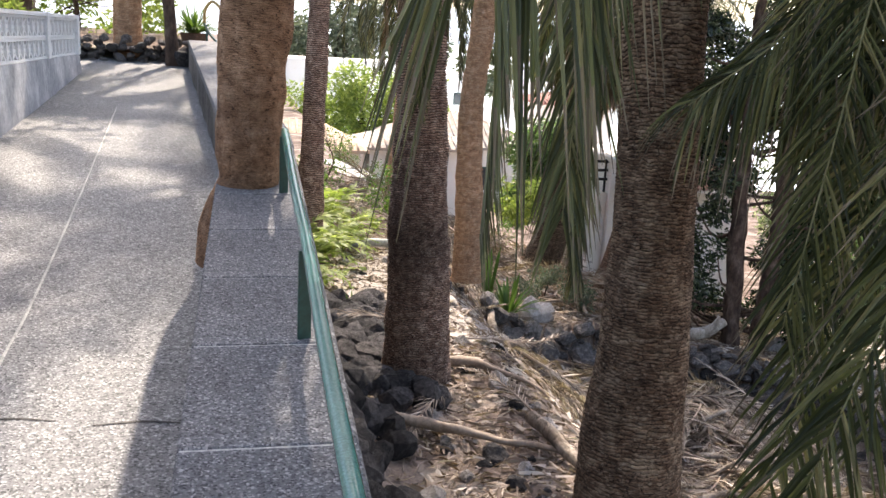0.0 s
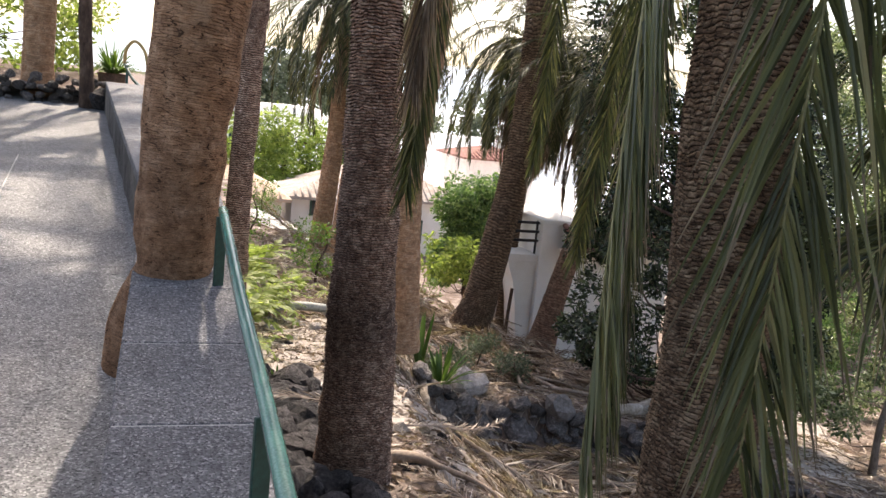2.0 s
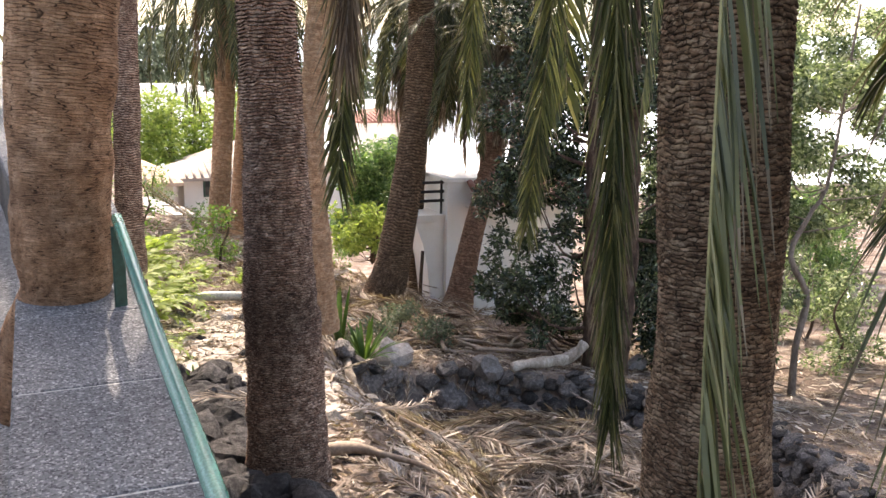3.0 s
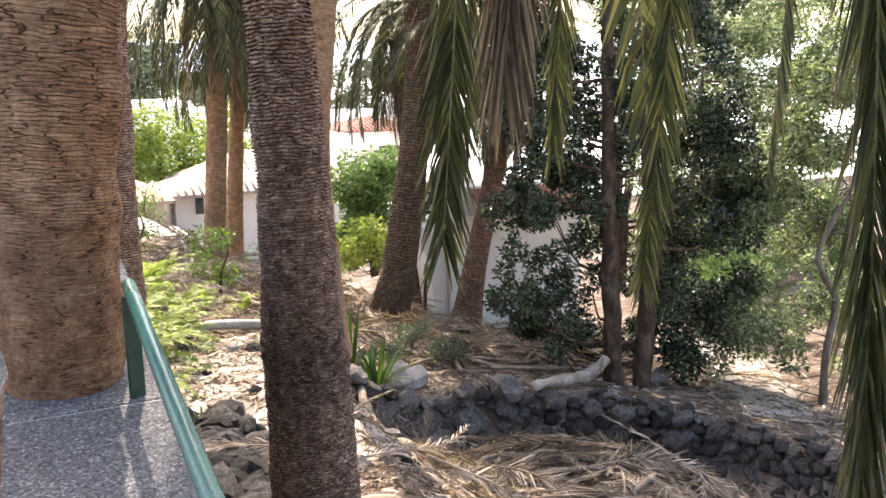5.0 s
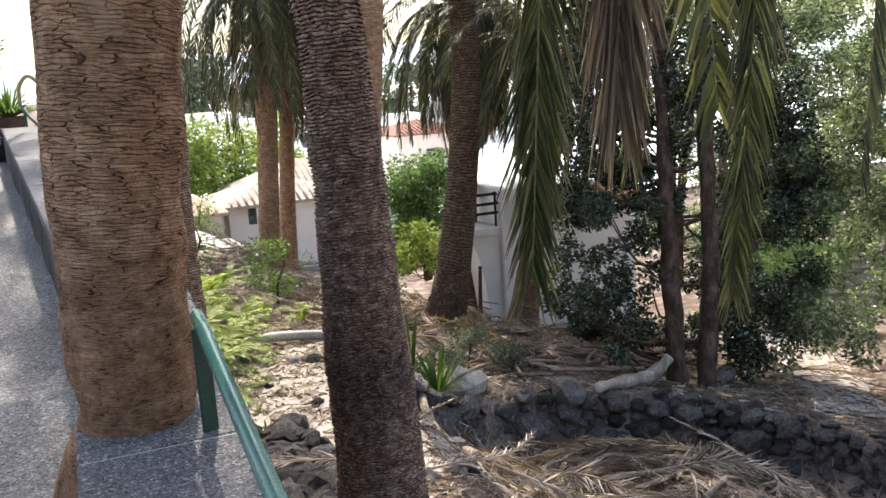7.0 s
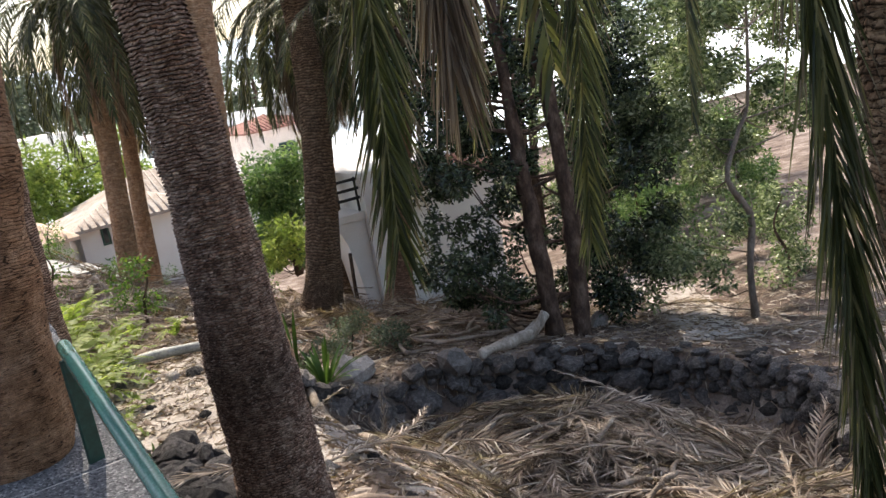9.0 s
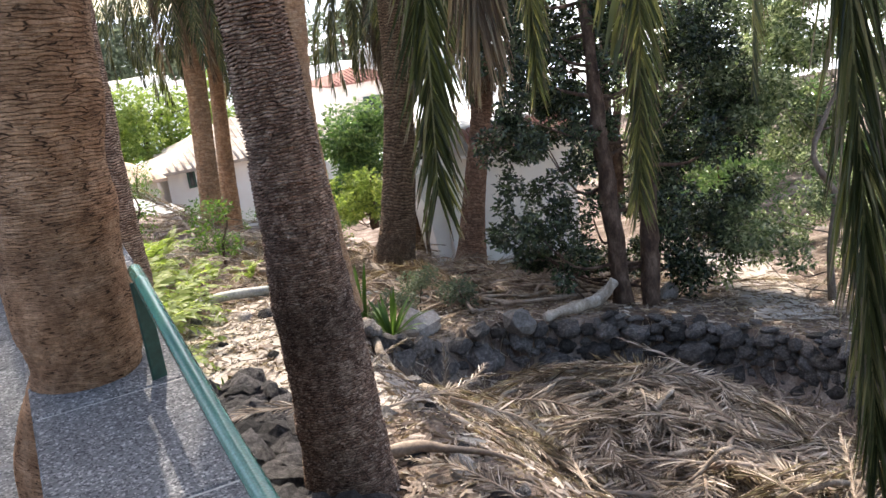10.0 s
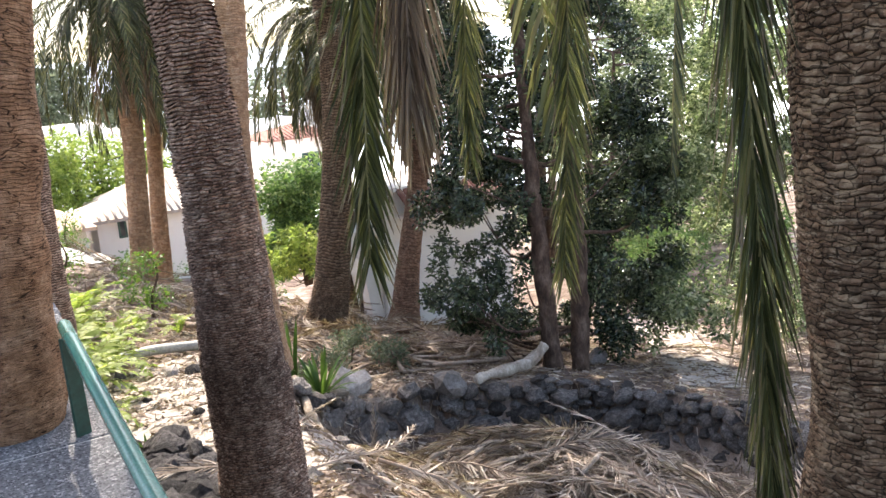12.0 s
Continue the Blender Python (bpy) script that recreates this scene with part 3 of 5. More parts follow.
place("coping", mesh_of("coping", *(lambda t: t)(([(wall_x(y) + x, y, z) for y in (-4, 0, 4, 8, 11.38) for x, z in ((-0.07, 1.664), (0.07, 1.664), (0.07, 1.7), (-0.07, 1.7))],
      [(j * 4 + k, j * 4 + (k + 1) % 4, j * 4 + 4 + (k + 1) % 4, j * 4 + 4 + k) for j in range(4) for k in range(4)] + [(3, 2, 1, 0), (16, 17, 18, 19)])), M_WHITE), GARDEN_WALL)


# ---- palms ----
def palm_trunk(name, ctrl, radii, row, cellw, depth, sides, dz, material, parent, seed, lap=0.5, crack=0.6, lump=0.02, wave=1.0, scallop=0.0, upright=0.9, stagger=0.0):
    """A palm trunk with its rows of leaf scars as relief."""
    length = sum((Vector(b) - Vector(a)).length for a, b in zip(ctrl, ctrl[1:]))
    n = int(length / dz)
    pts = curve_points(ctrl, n)
    P = np.array(pts)
    T = np.gradient(P, axis=0)
    T /= np.linalg.norm(T, axis=1)[:, None]
    A = np.cross(T, (0.0, 1.0, 0.0))
    A /= np.linalg.norm(A, axis=1)[:, None]
    B = np.cross(T, A)
    s = np.linspace(0, 1, n + 1)
    R = np.interp(s, np.linspace(0, 1, len(radii)), radii)
    ang = np.linspace(-np.pi / 2, 1.5 * np.pi, sides, endpoint=False)
    V = (s * length)[:, None] + 0 * ang[None]
    circ = 2 * np.pi * float(np.mean(radii))
    cells = max(4, int(circ / cellw))
    per = cells * 2
    wob = (value_noise(ang[None] / (2 * np.pi) * 12 + 0 * V, V / (row * 5), seed, 12) - 0.5) * wave + (value_noise(ang[None] / (2 * np.pi) * 34 + 0 * V, V / (row * 2.2), seed + 5, 34) - 0.5) * wave * 0.7
    wob = wob + (value_noise(ang[None] / (2 * np.pi) * cells * 2 + 0 * V, V / row, seed + 21, cells * 2) - 0.5) * scallop
    rv = V / row + wob
    if stagger:
        rv = rv + stagger * np.modf(np.abs(np.sin(np.floor(ang[None] / (2 * np.pi) * cells * 0.75) * 57.3 + np.floor(rv / 2.5) * 17.9 + seed) * 4375.85))[0]
    ri = np.floor(rv)
    f = rv - ri
    off = np.sin(ri * 91.7 + seed) * 437.58
    cu = ang[None] / (2 * np.pi) * cells + (off - np.floor(off)) + 1.3 * (value_noise(ang[None] / (2 * np.pi) * per + 0 * V, ri * 0.7, seed + 3, per) - 0.5)
    ci = np.floor(cu) % cells
    fu = cu - np.floor(cu)
    h = np.sin(ri * 12.9898 + ci * 78.233 + seed) * 43758.5453
    h = h - np.floor(h)
    disp = depth * (lap * (1 - f) + (1 - lap) * h)
    disp -= depth * crack * (np.clip(1 - f / 0.16, 0, 1) + upright * np.clip(1 - np.minimum(fu, 1 - fu) / 0.07, 0, 1) * (h > 0.3))
    disp += lump * (value_noise(ang[None] / (2 * np.pi) * 6 + 0 * V, V / 0.35, seed + 9, 6) - 0.5)
    disp += depth * 0.35 * (value_noise(ang[None] / (2 * np.pi) * 60 + 0 * V, V / (row * 0.6), seed + 13, 60) - 0.5)
    rad = R[:, None] + disp
    X = P[:, None, :] + (A[:, None, :] * np.cos(ang)[None, :, None] + B[:, None, :] * np.sin(ang)[None, :, None]) * rad[..., None]
    verts = X.reshape(-1, 3)
    idx = np.arange((n + 1) * sides).reshape(n + 1, sides)
    nxt = np.roll(idx, -1, axis=1)
    faces = np.stack([idx[:-1], nxt[:-1], nxt[1:], idx[1:]], -1).reshape(-1, 4).tolist()
    faces.append(idx[-1].tolist())
    uv = np.stack([cu, rv], -1).reshape(-1, 2)
    me = mesh_of(name, verts.tolist(), faces, material, uvs=uv, smooth=False)
    # a second, even set of coordinates in metres round and up the trunk
    even = np.stack([ang[None] * circ / (2 * np.pi) + 0 * V, V], -1).reshape(-1, 2)
    corner = np.empty(len(me.loops), dtype=np.int32)
    me.loops.foreach_get("vertex_index", corner)
    me.uv_layers.new(name="skin").data.foreach_set("uv", even[corner].ravel().astype(np.float32))
    return place(name, me, parent)


def frond_mesh(name, ctrl, count, lmax, width, angle, droop, mats, seed, nrm=(0, 0, 1), bare=0.12, tip=0.35, rad=0.012, fold=False, sag=0.0, steps=3, lift=0.25, dry_tip=0.0, ragged=0.0):
    """One feather leaf: stalk and leaflets, in one mesh with two materials."""
    rnd = random.Random(seed)
    n = 24
    verts, faces = tube(ctrl, [rad, rad * 0.6, rad * 0.18], n, 6)
    verts = [Vector(v) for v in verts]
    slots = [0] * len(faces)
    pts = curve_points(ctrl, 200)
    nrm = Vector(nrm).normalized()
    for i in range(count):
        for side in (-1, 1):
            s = bare + (1 - bare) * (i + rnd.random() * 0.8) / count
            if ragged and rnd.random() < 0.35 * ragged:
                continue
            k = min(199, int(s * 200))
            p = pts[k]
            d = (pts[k + 1] - pts[max(0, k - 1)]).normalized()
            S = d.cross(nrm).normalized() * side
            N = S.cross(d) * side
            q = (s - bare) / (1 - bare)
            L = lmax * (tip + (1 - tip) * min(1.0, 4 * q + 0.3) * (1 - q ** 2.2)) * rnd.uniform(0.82 - 0.5 * ragged, 1.1)
            a = radians(angle * (1.15 - 0.45 * q) + rnd.uniform(-9 - 16 * ragged, 9 + 22 * ragged))
            dr = (d * math.cos(a) + S * math.sin(a) + N * (lift + rnd.uniform(-0.12, 0.12))).normalized()
            wv = dr.cross(N + S * rnd.uniform(-0.9, 0.9)).normalized()
            dn = droop * rnd.uniform(0.6, 1.4)
            base = len(verts)
            tipped = dry_tip and rnd.random() < dry_tip
            for j in range(steps + 1):
                u = (j / steps) ** (0.75 if dry_tip else 1.0)
                c = p + dr * (L * u) + Vector((0, 0, -1)) * (dn * L * u * u)
                w = width * (0.55 + 0.45 * min(1, u * 5)) * (1 - u ** 2.5) * 0.5 + 0.0004
                if fold:
                    verts += [c - wv * w, c - N * w * 0.9, c + wv * w]
                else:
                    verts += [c - wv * w, c + wv * w]
            st = 3 if fold else 2
            for j in range(steps):
                for e in range(st - 1):
                    a0 = base + j * st + e
                    faces.append((a0, a0 + 1, a0 + st + 1, a0 + st))
                    slots.append(2 if tipped and j == steps - 1 else 1)
    me = mesh_of(name, verts, faces, mats, slots)
    return me


CROWN_FRONDS = [frond_mesh("frond", [(0, 0, 0), (0.7, 0.05 * k, 0.55), (1.6, 0.1 * k, 0.6), (2.5, 0.1 * k, -0.1), (2.9, 0.05 * k, -0.9)], 74, 0.42, 0.028, 46, 0.6, [M_RACHIS, M_PALM], 40 + k, steps=2) for k in (-1, 0, 1)]
DEAD_FRONDS = [frond_mesh("dead_frond", [(0, 0, 0), (0.35, 0.04 * k, 0.1), (0.62, 0.06 * k, -0.6), (0.66, 0.02 * k, -1.5), (0.6, 0.0, -2.3)], 70, 0.38, 0.026, 28, 0.6, [M_RACHIS_DRY, M_PALM_DEAD], 50 + k, nrm=(1, 0, 0.2), steps=2) for k in (-1, 1)]
HANG_FRONDS = [frond_mesh("hanging_frond", [(0, 0, 0), (0.6, 0.04 * k, 0.35), (1.2, 0.06 * k, -0.1), (1.5, 0.02 * k, -1.1), (1.55, 0.0, -2.0)], 84, 0.4, 0.028, 38, 0.7, [M_RACHIS, M_PALM], 60 + k, nrm=(1, 0, 0.6), steps=2) for k in (-1, 1)]


def crown(palm, top, count, size, seed, dead=6, hang=8):
    """The crown of a palm: rising and arching fronds, hanging ones, a skirt of dead ones."""
    rnd = random.Random(seed)
    top = palm.matrix_basis.inverted() @ Vector(top)
    for i in range(count):
        e = rnd.random()
        place("frond", CROWN_FRONDS[i % 3], palm, Matrix.Translation(top) @ pose(0, 0, 0.05, 0, -60 * (1 - e) ** 1.2 + 25 * e, i * 137.5 + rnd.uniform(-15, 15)) @ Matrix.Scale(size * rnd.uniform(0.85, 1.1), 4))
    for i in range(hang):
        place("hanging_frond", HANG_FRONDS[i % 2], palm, Matrix.Translation(top) @ pose(0, 0, -0.05, 0, rnd.uniform(-8, 12), i * 360 / max(1, hang) + rnd.uniform(-20, 20)) @ Matrix.Scale(size * rnd.uniform(0.85, 1.1), 4))
    for i in range(dead):
        place("dead_frond", DEAD_FRONDS[i % 2], palm, Matrix.Translation(top) @ pose(0, 0, -0.15, 0, rnd.uniform(-6, 8), i * 360 / max(1, dead) + rnd.uniform(-20, 20)) @ Matrix.Scale(size * rnd.uniform(0.8, 1.05), 4))


def palm(label, base, ctrl, radii, mat, seed, row=0.05, cellw=0.12, depth=0.02, sides=40, dz=0.02, crown_n=24, size=1.0, dead=6, hang=8, lap=0.5, crack=0.6, lump=0.02, wave=1.0, scallop=0.0, upright=0.9, stagger=0.0):
    t = empty("palm_tree", pose(*base), label, "palm tree", "palms in the grove")
    rel = [Vector(c) - Vector(base) for c in ctrl]
    palm_trunk("trunk", [tuple(r) for r in rel], radii, row, cellw, depth, sides, dz, mat, t, seed, lap, crack, lump, wave, scallop, upright, stagger)
    if crown_n:
        crown(t, ctrl[-1], crown_n, size, seed, dead, hang)
    return t


# crowns above the tall trunks are unseen; their heights are set to place shade
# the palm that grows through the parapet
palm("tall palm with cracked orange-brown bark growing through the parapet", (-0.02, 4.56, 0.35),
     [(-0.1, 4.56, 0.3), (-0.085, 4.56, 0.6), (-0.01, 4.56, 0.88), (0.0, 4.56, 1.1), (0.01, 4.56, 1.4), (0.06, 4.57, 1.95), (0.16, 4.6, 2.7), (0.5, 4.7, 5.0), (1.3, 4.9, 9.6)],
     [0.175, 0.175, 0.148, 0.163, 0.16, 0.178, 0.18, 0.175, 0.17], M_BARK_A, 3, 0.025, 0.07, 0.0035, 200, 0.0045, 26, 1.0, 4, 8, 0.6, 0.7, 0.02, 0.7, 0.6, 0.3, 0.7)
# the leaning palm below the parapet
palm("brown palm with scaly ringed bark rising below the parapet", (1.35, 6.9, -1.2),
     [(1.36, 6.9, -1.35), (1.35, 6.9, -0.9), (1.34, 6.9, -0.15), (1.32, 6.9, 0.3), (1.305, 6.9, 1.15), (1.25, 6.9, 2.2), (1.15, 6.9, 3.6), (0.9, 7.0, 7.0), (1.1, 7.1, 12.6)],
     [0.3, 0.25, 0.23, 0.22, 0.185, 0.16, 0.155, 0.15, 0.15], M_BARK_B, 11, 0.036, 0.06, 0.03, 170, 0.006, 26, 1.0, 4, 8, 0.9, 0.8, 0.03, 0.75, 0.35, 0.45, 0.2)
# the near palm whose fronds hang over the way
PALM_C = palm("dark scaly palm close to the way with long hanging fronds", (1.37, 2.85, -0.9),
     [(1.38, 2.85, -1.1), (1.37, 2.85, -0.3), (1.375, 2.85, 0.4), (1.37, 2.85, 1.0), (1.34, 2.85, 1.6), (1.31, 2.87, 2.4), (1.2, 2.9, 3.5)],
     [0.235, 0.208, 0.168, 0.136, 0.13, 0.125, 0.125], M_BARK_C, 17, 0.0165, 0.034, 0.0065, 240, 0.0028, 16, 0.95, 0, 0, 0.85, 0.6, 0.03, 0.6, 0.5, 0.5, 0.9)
palm("straight grey-brown palm beside the parapet further up", (0.8, 12, -1.35), [(0.78, 12, -1.5), (0.82, 12, 0.2), (0.88, 12, 2.0), (0.92, 12, 3.5), (0.9, 12, 9.1)], [0.22, 0.15, 0.135, 0.13, 0.12], M_BARK_B, 23, 0.04, 0.08, 0.01, 48, 0.014, 28, 1.0, 0, 0)
palm("slender palm with smooth tan bark on the slope", (2.97, 11.7, -1.45), [(3.0, 11.7, -1.6), (2.97, 11.7, -0.9), (2.9, 11.7, 0.5), (2.95, 11.7, 1.4), (3.06, 11.7, 2.6), (3.2, 11.8, 5.4), (3.4, 11.9, 16.0)], [0.24, 0.2, 0.16, 0.15, 0.155, 0.15, 0.14], M_BARK_E, 29, 0.05, 0.08, 0.012, 48, 0.015, 24, 1.0, 4, 8)
palm("dark leaning palm with a ragged skirt of dead fronds", (6.25, 18.4, -3.6), [(6.2, 18.5, -3.9), (6.4, 18.5, -3.1), (6.6, 18.5, -2.4), (6.97, 18.5, -0.3), (7.17, 18.5, 1.7), (7.16, 18.5, 3.5), (7.0, 18.5, 7.8)], [0.62, 0.44, 0.36, 0.3, 0.27, 0.25, 0.25], M_BARK_C, 31, 0.06, 0.12, 0.02, 48, 0.025, 34, 1.2, 14, 8)
palm("short leaning palm with a shaggy crown by the white building", (7.9, 17.6, -3.5), [(7.55, 17.6, -3.8), (7.75, 17.6, -3.1), (8.0, 17.7, -2.1), (8.45, 17.85, -0.6), (8.65, 17.9, 0.5), (8.8, 18.0, 2.1)], [0.42, 0.3, 0.22, 0.2, 0.2, 0.24], M_BARK_F, 37, 0.06, 0.1, 0.02, 48, 0.025, 24, 1.0, 26, 10)
palm("palm with a spreading crown and brown skirt of dead fronds", (8.3, 21.5, -4.2), [(8.25, 21.5, -4.6), (8.35, 21.5, -1.5), (8.5, 21.5, 1.0), (8.6, 21.5, 2.9)], [0.3, 0.2, 0.2, 0.24], M_BARK_C, 59, 0.06, 0.1, 0.02, 36, 0.03, 34, 1.2, 60, 28)
palm("orange-barked palm with drooping green fronds near the tiled house", (3.4, 21, -2.2), [(3.38, 21, -2.5), (3.45, 21, -1.4), (3.6, 21, 0.4), (3.68, 21, 1.8), (3.7, 21, 3.5)], [0.27, 0.22, 0.21, 0.22, 0.22], M_BARK_E, 41, 0.06, 0.1, 0.012, 40, 0.03, 26, 1.0, 6, 22)
palm("slim orange-barked palm beside a taller one", (4.1, 22.5, -2.4), [(4.1, 22.5, -2.7), (4.25, 22.5, -0.6), (4.4, 22.5, 1.3), (4.45, 22.5, 2.9)], [0.22, 0.17, 0.15, 0.15], M_BARK_E, 43, 0.06, 0.1, 0.012, 36, 0.03, 22, 1.0, 8, 12)
palm("stout tan palm growing in the stone planter", (-1.62, 13.1, 1.2), [(-1.62, 13.1, 1.0), (-1.62, 13.1, 1.6), (-1.61, 13.1, 2.6), (-1.58, 13.1, 4.2), (-1.55, 13.1, 6.4)], [0.2, 0.18, 0.175, 0.17, 0.17], M_BARK_E, 47, 0.03, 0.09, 0.008, 56, 0.012, 26, 1.0, 4, 8)
palm("reddish palm trunk behind the block wall", (-3.6, 13.6, 1.2), [(-3.6, 13.6, 1.0), (-3.58, 13.6, 2.0), (-3.5, 13.6, 3.4), (-3.4, 13.6, 6.0)], [0.2, 0.17, 0.16, 0.16], M_BARK_A, 53, 0.03, 0.09, 0.008, 40, 0.02, 22, 1.0, 3, 6)


# ---- the hanging fronds of the near palm ----
def near_frond(ctrl, seed, mats, nrm, count=60, lmax=0.26, width=0.014, angle=36, droop=0.3, lift=0.2, rad=0.008, bare=0.1):
    me = frond_mesh("hanging_frond", [Vector(c) - Vector(PALM_C.matrix_basis.translation) for c in ctrl], count, lmax, width, angle, droop, mats, seed, nrm, bare, 0.4, rad, True, steps=4, lift=lift, dry_tip=0.65)
    place("hanging_frond", me, PALM_C)


GREEN, YELLOW, DEAD, NEAR = [M_RACHIS, M_PALM, M_PALM_TIP], [M_RACHIS, M_PALM_YEL, M_PALM_TIP], [M_RACHIS_DRY, M_PALM_DEAD, M_PALM_DEAD], [M_RACHIS, M_PALM_NEAR, M_PALM_TIP]
TOP = (1.2, 2.9, 3.5)
near_frond([TOP, (0.95, 3.25, 3.3), (0.72, 3.45, 2.6), (0.67, 3.45, 1.85), (0.635, 3.45, 1.38)], 101, GREEN, (-0.4, -1, 0.1), 240, 0.21, 0.0062, 31)
near_frond([TOP, (0.9, 3.0, 3.3), (0.6, 3.0, 2.7), (0.525, 2.98, 2.0), (0.5, 2.97, 1.69)], 102, DEAD, (-0.5, -1, 0.1), 250, 0.18, 0.0042, 22, 0.6)
near_frond([TOP, (1.35, 3.6, 3.3), (1.42, 4.2, 2.6), (1.41, 4.27, 1.92), (1.39, 4.27, 1.45)], 103, YELLOW, (-0.4, -1, 0.1), 210, 0.19, 0.006, 24)
near_frond([TOP, (1.4, 3.5, 3.3), (1.56, 3.9, 2.6), (1.52, 3.92, 1.75), (1.46, 3.92, 1.12)], 104, YELLOW, (-0.5, -1, 0.1), 260, 0.22, 0.0062, 28)
near_frond([TOP, (1.6, 3.5, 3.3), (1.95, 3.9, 2.6), (1.95, 3.93, 1.9), (1.91, 3.93, 1.38)], 105, YELLOW, (1.0, -0.3, 0.1), 150, 0.16, 0.007, 22)
near_frond([TOP, (1.15, 3.05, 3.2), (1.12, 3.0, 2.5), (1.1, 2.92, 1.6), (1.12, 2.9, 0.85)], 106, GREEN, (-0.6, -0.8, 0.1), 360, 0.22, 0.006, 21, 0.5)
near_frond([TOP, (1.0, 2.4, 3.3), (0.75, 1.85, 2.6), (0.65, 1.75, 1.85), (0.62, 1.73, 1.27)], 107, NEAR, (-0.5, -1, 0.2), 140, 0.34, 0.0082, 30, 0.4)
near_frond([TOP, (0.85, 2.6, 3.3), (0.6, 2.05, 2.6), (0.53, 1.95, 1.75), (0.49, 1.88, 1.2)], 108, NEAR, (0.85, -0.5, 0.1), 120, 0.26, 0.007, 22, 0.5)
near_frond([TOP, (0.8, 2.2, 3.2), (0.48, 1.35, 2.45), (0.3, 1.0, 1.95), (0.2, 0.86, 1.74)], 110, NEAR, (-0.2, -1, 0.6), 75, 0.32, 0.0075, 34, 1.2, 0.0)
near_frond([TOP, (1.4, 2.4, 3.2), (1.5, 2.0, 2.4), (1.36, 1.88, 1.7), (1.22, 1.82, 1.0)], 111, GREEN, (-0.6, -1, 0.2), 124, 0.39, 0.0083, 40)
near_frond([TOP, (1.9, 2.7, 3.1), (2.1, 2.4, 2.4), (1.75, 2.3, 1.85), (1.2, 2.2, 1.5)], 112, GREEN, (-0.2, -0.5, 1), 220, 0.37, 0.0095, 42, 0.9)
near_frond([TOP, (1.6, 2.6, 3.2), (1.7, 2.2, 2.4), (1.62, 2.1, 1.6), (1.5, 2.05, 0.7)], 113, GREEN, (-0.6, -1, 0.2), 124, 0.39, 0.0083, 40)
near_frond([TOP, (2.0, 2.9, 3.2), (2.3, 2.6, 2.5), (2.1, 2.45, 1.9), (1.85, 2.4, 1.1)], 114, GREEN, (-0.6, -1, 0.3), 105, 0.41, 0.0097, 44)
near_frond([TOP, (2.1, 3.1, 3.2), (2.5, 3.0, 2.7), (2.2, 2.9, 2.1), (1.7, 2.7, 1.7)], 115, GREEN, (-0.3, -0.8, 0.8), 186, 0.41, 0.0112, 44, 0.9)
near_frond([TOP, (1.9, 2.4, 3.0), (1.8, 1.95, 2.3), (1.5, 1.72, 1.6), (1.36, 1.65, 0.8)], 116, GREEN, (-0.7, -1, 0.2), 117, 0.39, 0.0090, 42)
near_frond([TOP, (1.7, 2.5, 3.1), (1.6, 2.1, 2.3), (1.3, 2.0, 1.75), (1.0, 1.98, 1.5)], 117, GREEN, (-0.3, -0.7, 0.8), 93, 0.34, 0.0090, 42, 0.9)

# two unseen fronds overhead, added only to shade the parapet slabs
near_frond([TOP, (1.0, 3.5, 3.95), (0.55, 4.3, 3.75), (0.3, 4.9, 3.3), (0.2, 5.2, 2.9)], 118, GREEN, (0, 0, 1), 90, 0.34, 0.02, 44, 0.5)
near_frond([TOP, (1.0, 3.2, 4.2), (0.62, 3.9, 4.2), (0.38, 4.4, 3.8), (0.3, 4.7, 3.4)], 119, GREEN, (0, 0, 1), 90, 0.3, 0.02, 44, 0.5)
near_frond([TOP, (2.1, 3.0, 3.3), (2.5, 2.9, 3.0), (2.2, 2.75, 2.55), (1.6, 2.6, 2.3)], 123, GREEN, (-0.2, -0.6, 1), 165, 0.48, 0.0155, 46, 0.7)
near_frond([TOP, (2.3, 3.2, 3.2), (2.7, 3.2, 2.8), (2.4, 3.1, 2.3), (1.9, 2.95, 1.95)], 124, GREEN, (-0.2, -0.6, 1), 165, 0.48, 0.0155, 46, 0.7)
near_frond([TOP, (1.9, 2.3, 3.0), (1.75, 1.8, 2.1), (1.4, 1.6, 1.4), (1.12, 1.52, 0.75)], 120, GREEN, (-0.7, -1, 0.3), 93, 0.41, 0.0135, 42, 0.35)
near_frond([TOP, (2.0, 2.5, 2.9), (1.8, 2.1, 2.0), (1.5, 1.95, 1.3), (1.3, 1.9, 0.55)], 121, GREEN, (-0.7, -1, 0.3), 93, 0.44, 0.0135, 42, 0.35)
near_frond([TOP, (2.2, 2.7, 3.2), (2.3, 2.5, 2.6), (1.9, 2.4, 2.2), (1.35, 2.35, 1.95)], 122, GREEN, (-0.2, -0.6, 1), 165, 0.46, 0.0155, 46, 0.7)
near_frond([TOP, (2.1, 2.9, 3.2), (2.3, 2.6, 2.3), (2.0, 2.4, 1.75), (1.45, 2.3, 1.45)], 125, GREEN, (-0.2, -0.6, 1), 210, 0.42, 0.0125, 44, 0.8)
near_frond([TOP, (2.3, 3.1, 3.1), (2.6, 2.9, 2.2), (2.25, 2.7, 1.65), (1.7, 2.5, 1.35)], 126, GREEN, (-0.2, -0.6, 1), 210, 0.42, 0.0125, 44, 0.8)
near_frond([TOP, (2.0, 2.5, 3.2), (2.1, 2.2, 2.3), (1.9, 2.05, 1.8), (1.4, 1.95, 1.6)], 127, GREEN, (-0.2, -0.6, 1), 190, 0.4, 0.0125, 44, 0.8)

# ---- loose stones ----
ROCKS = []
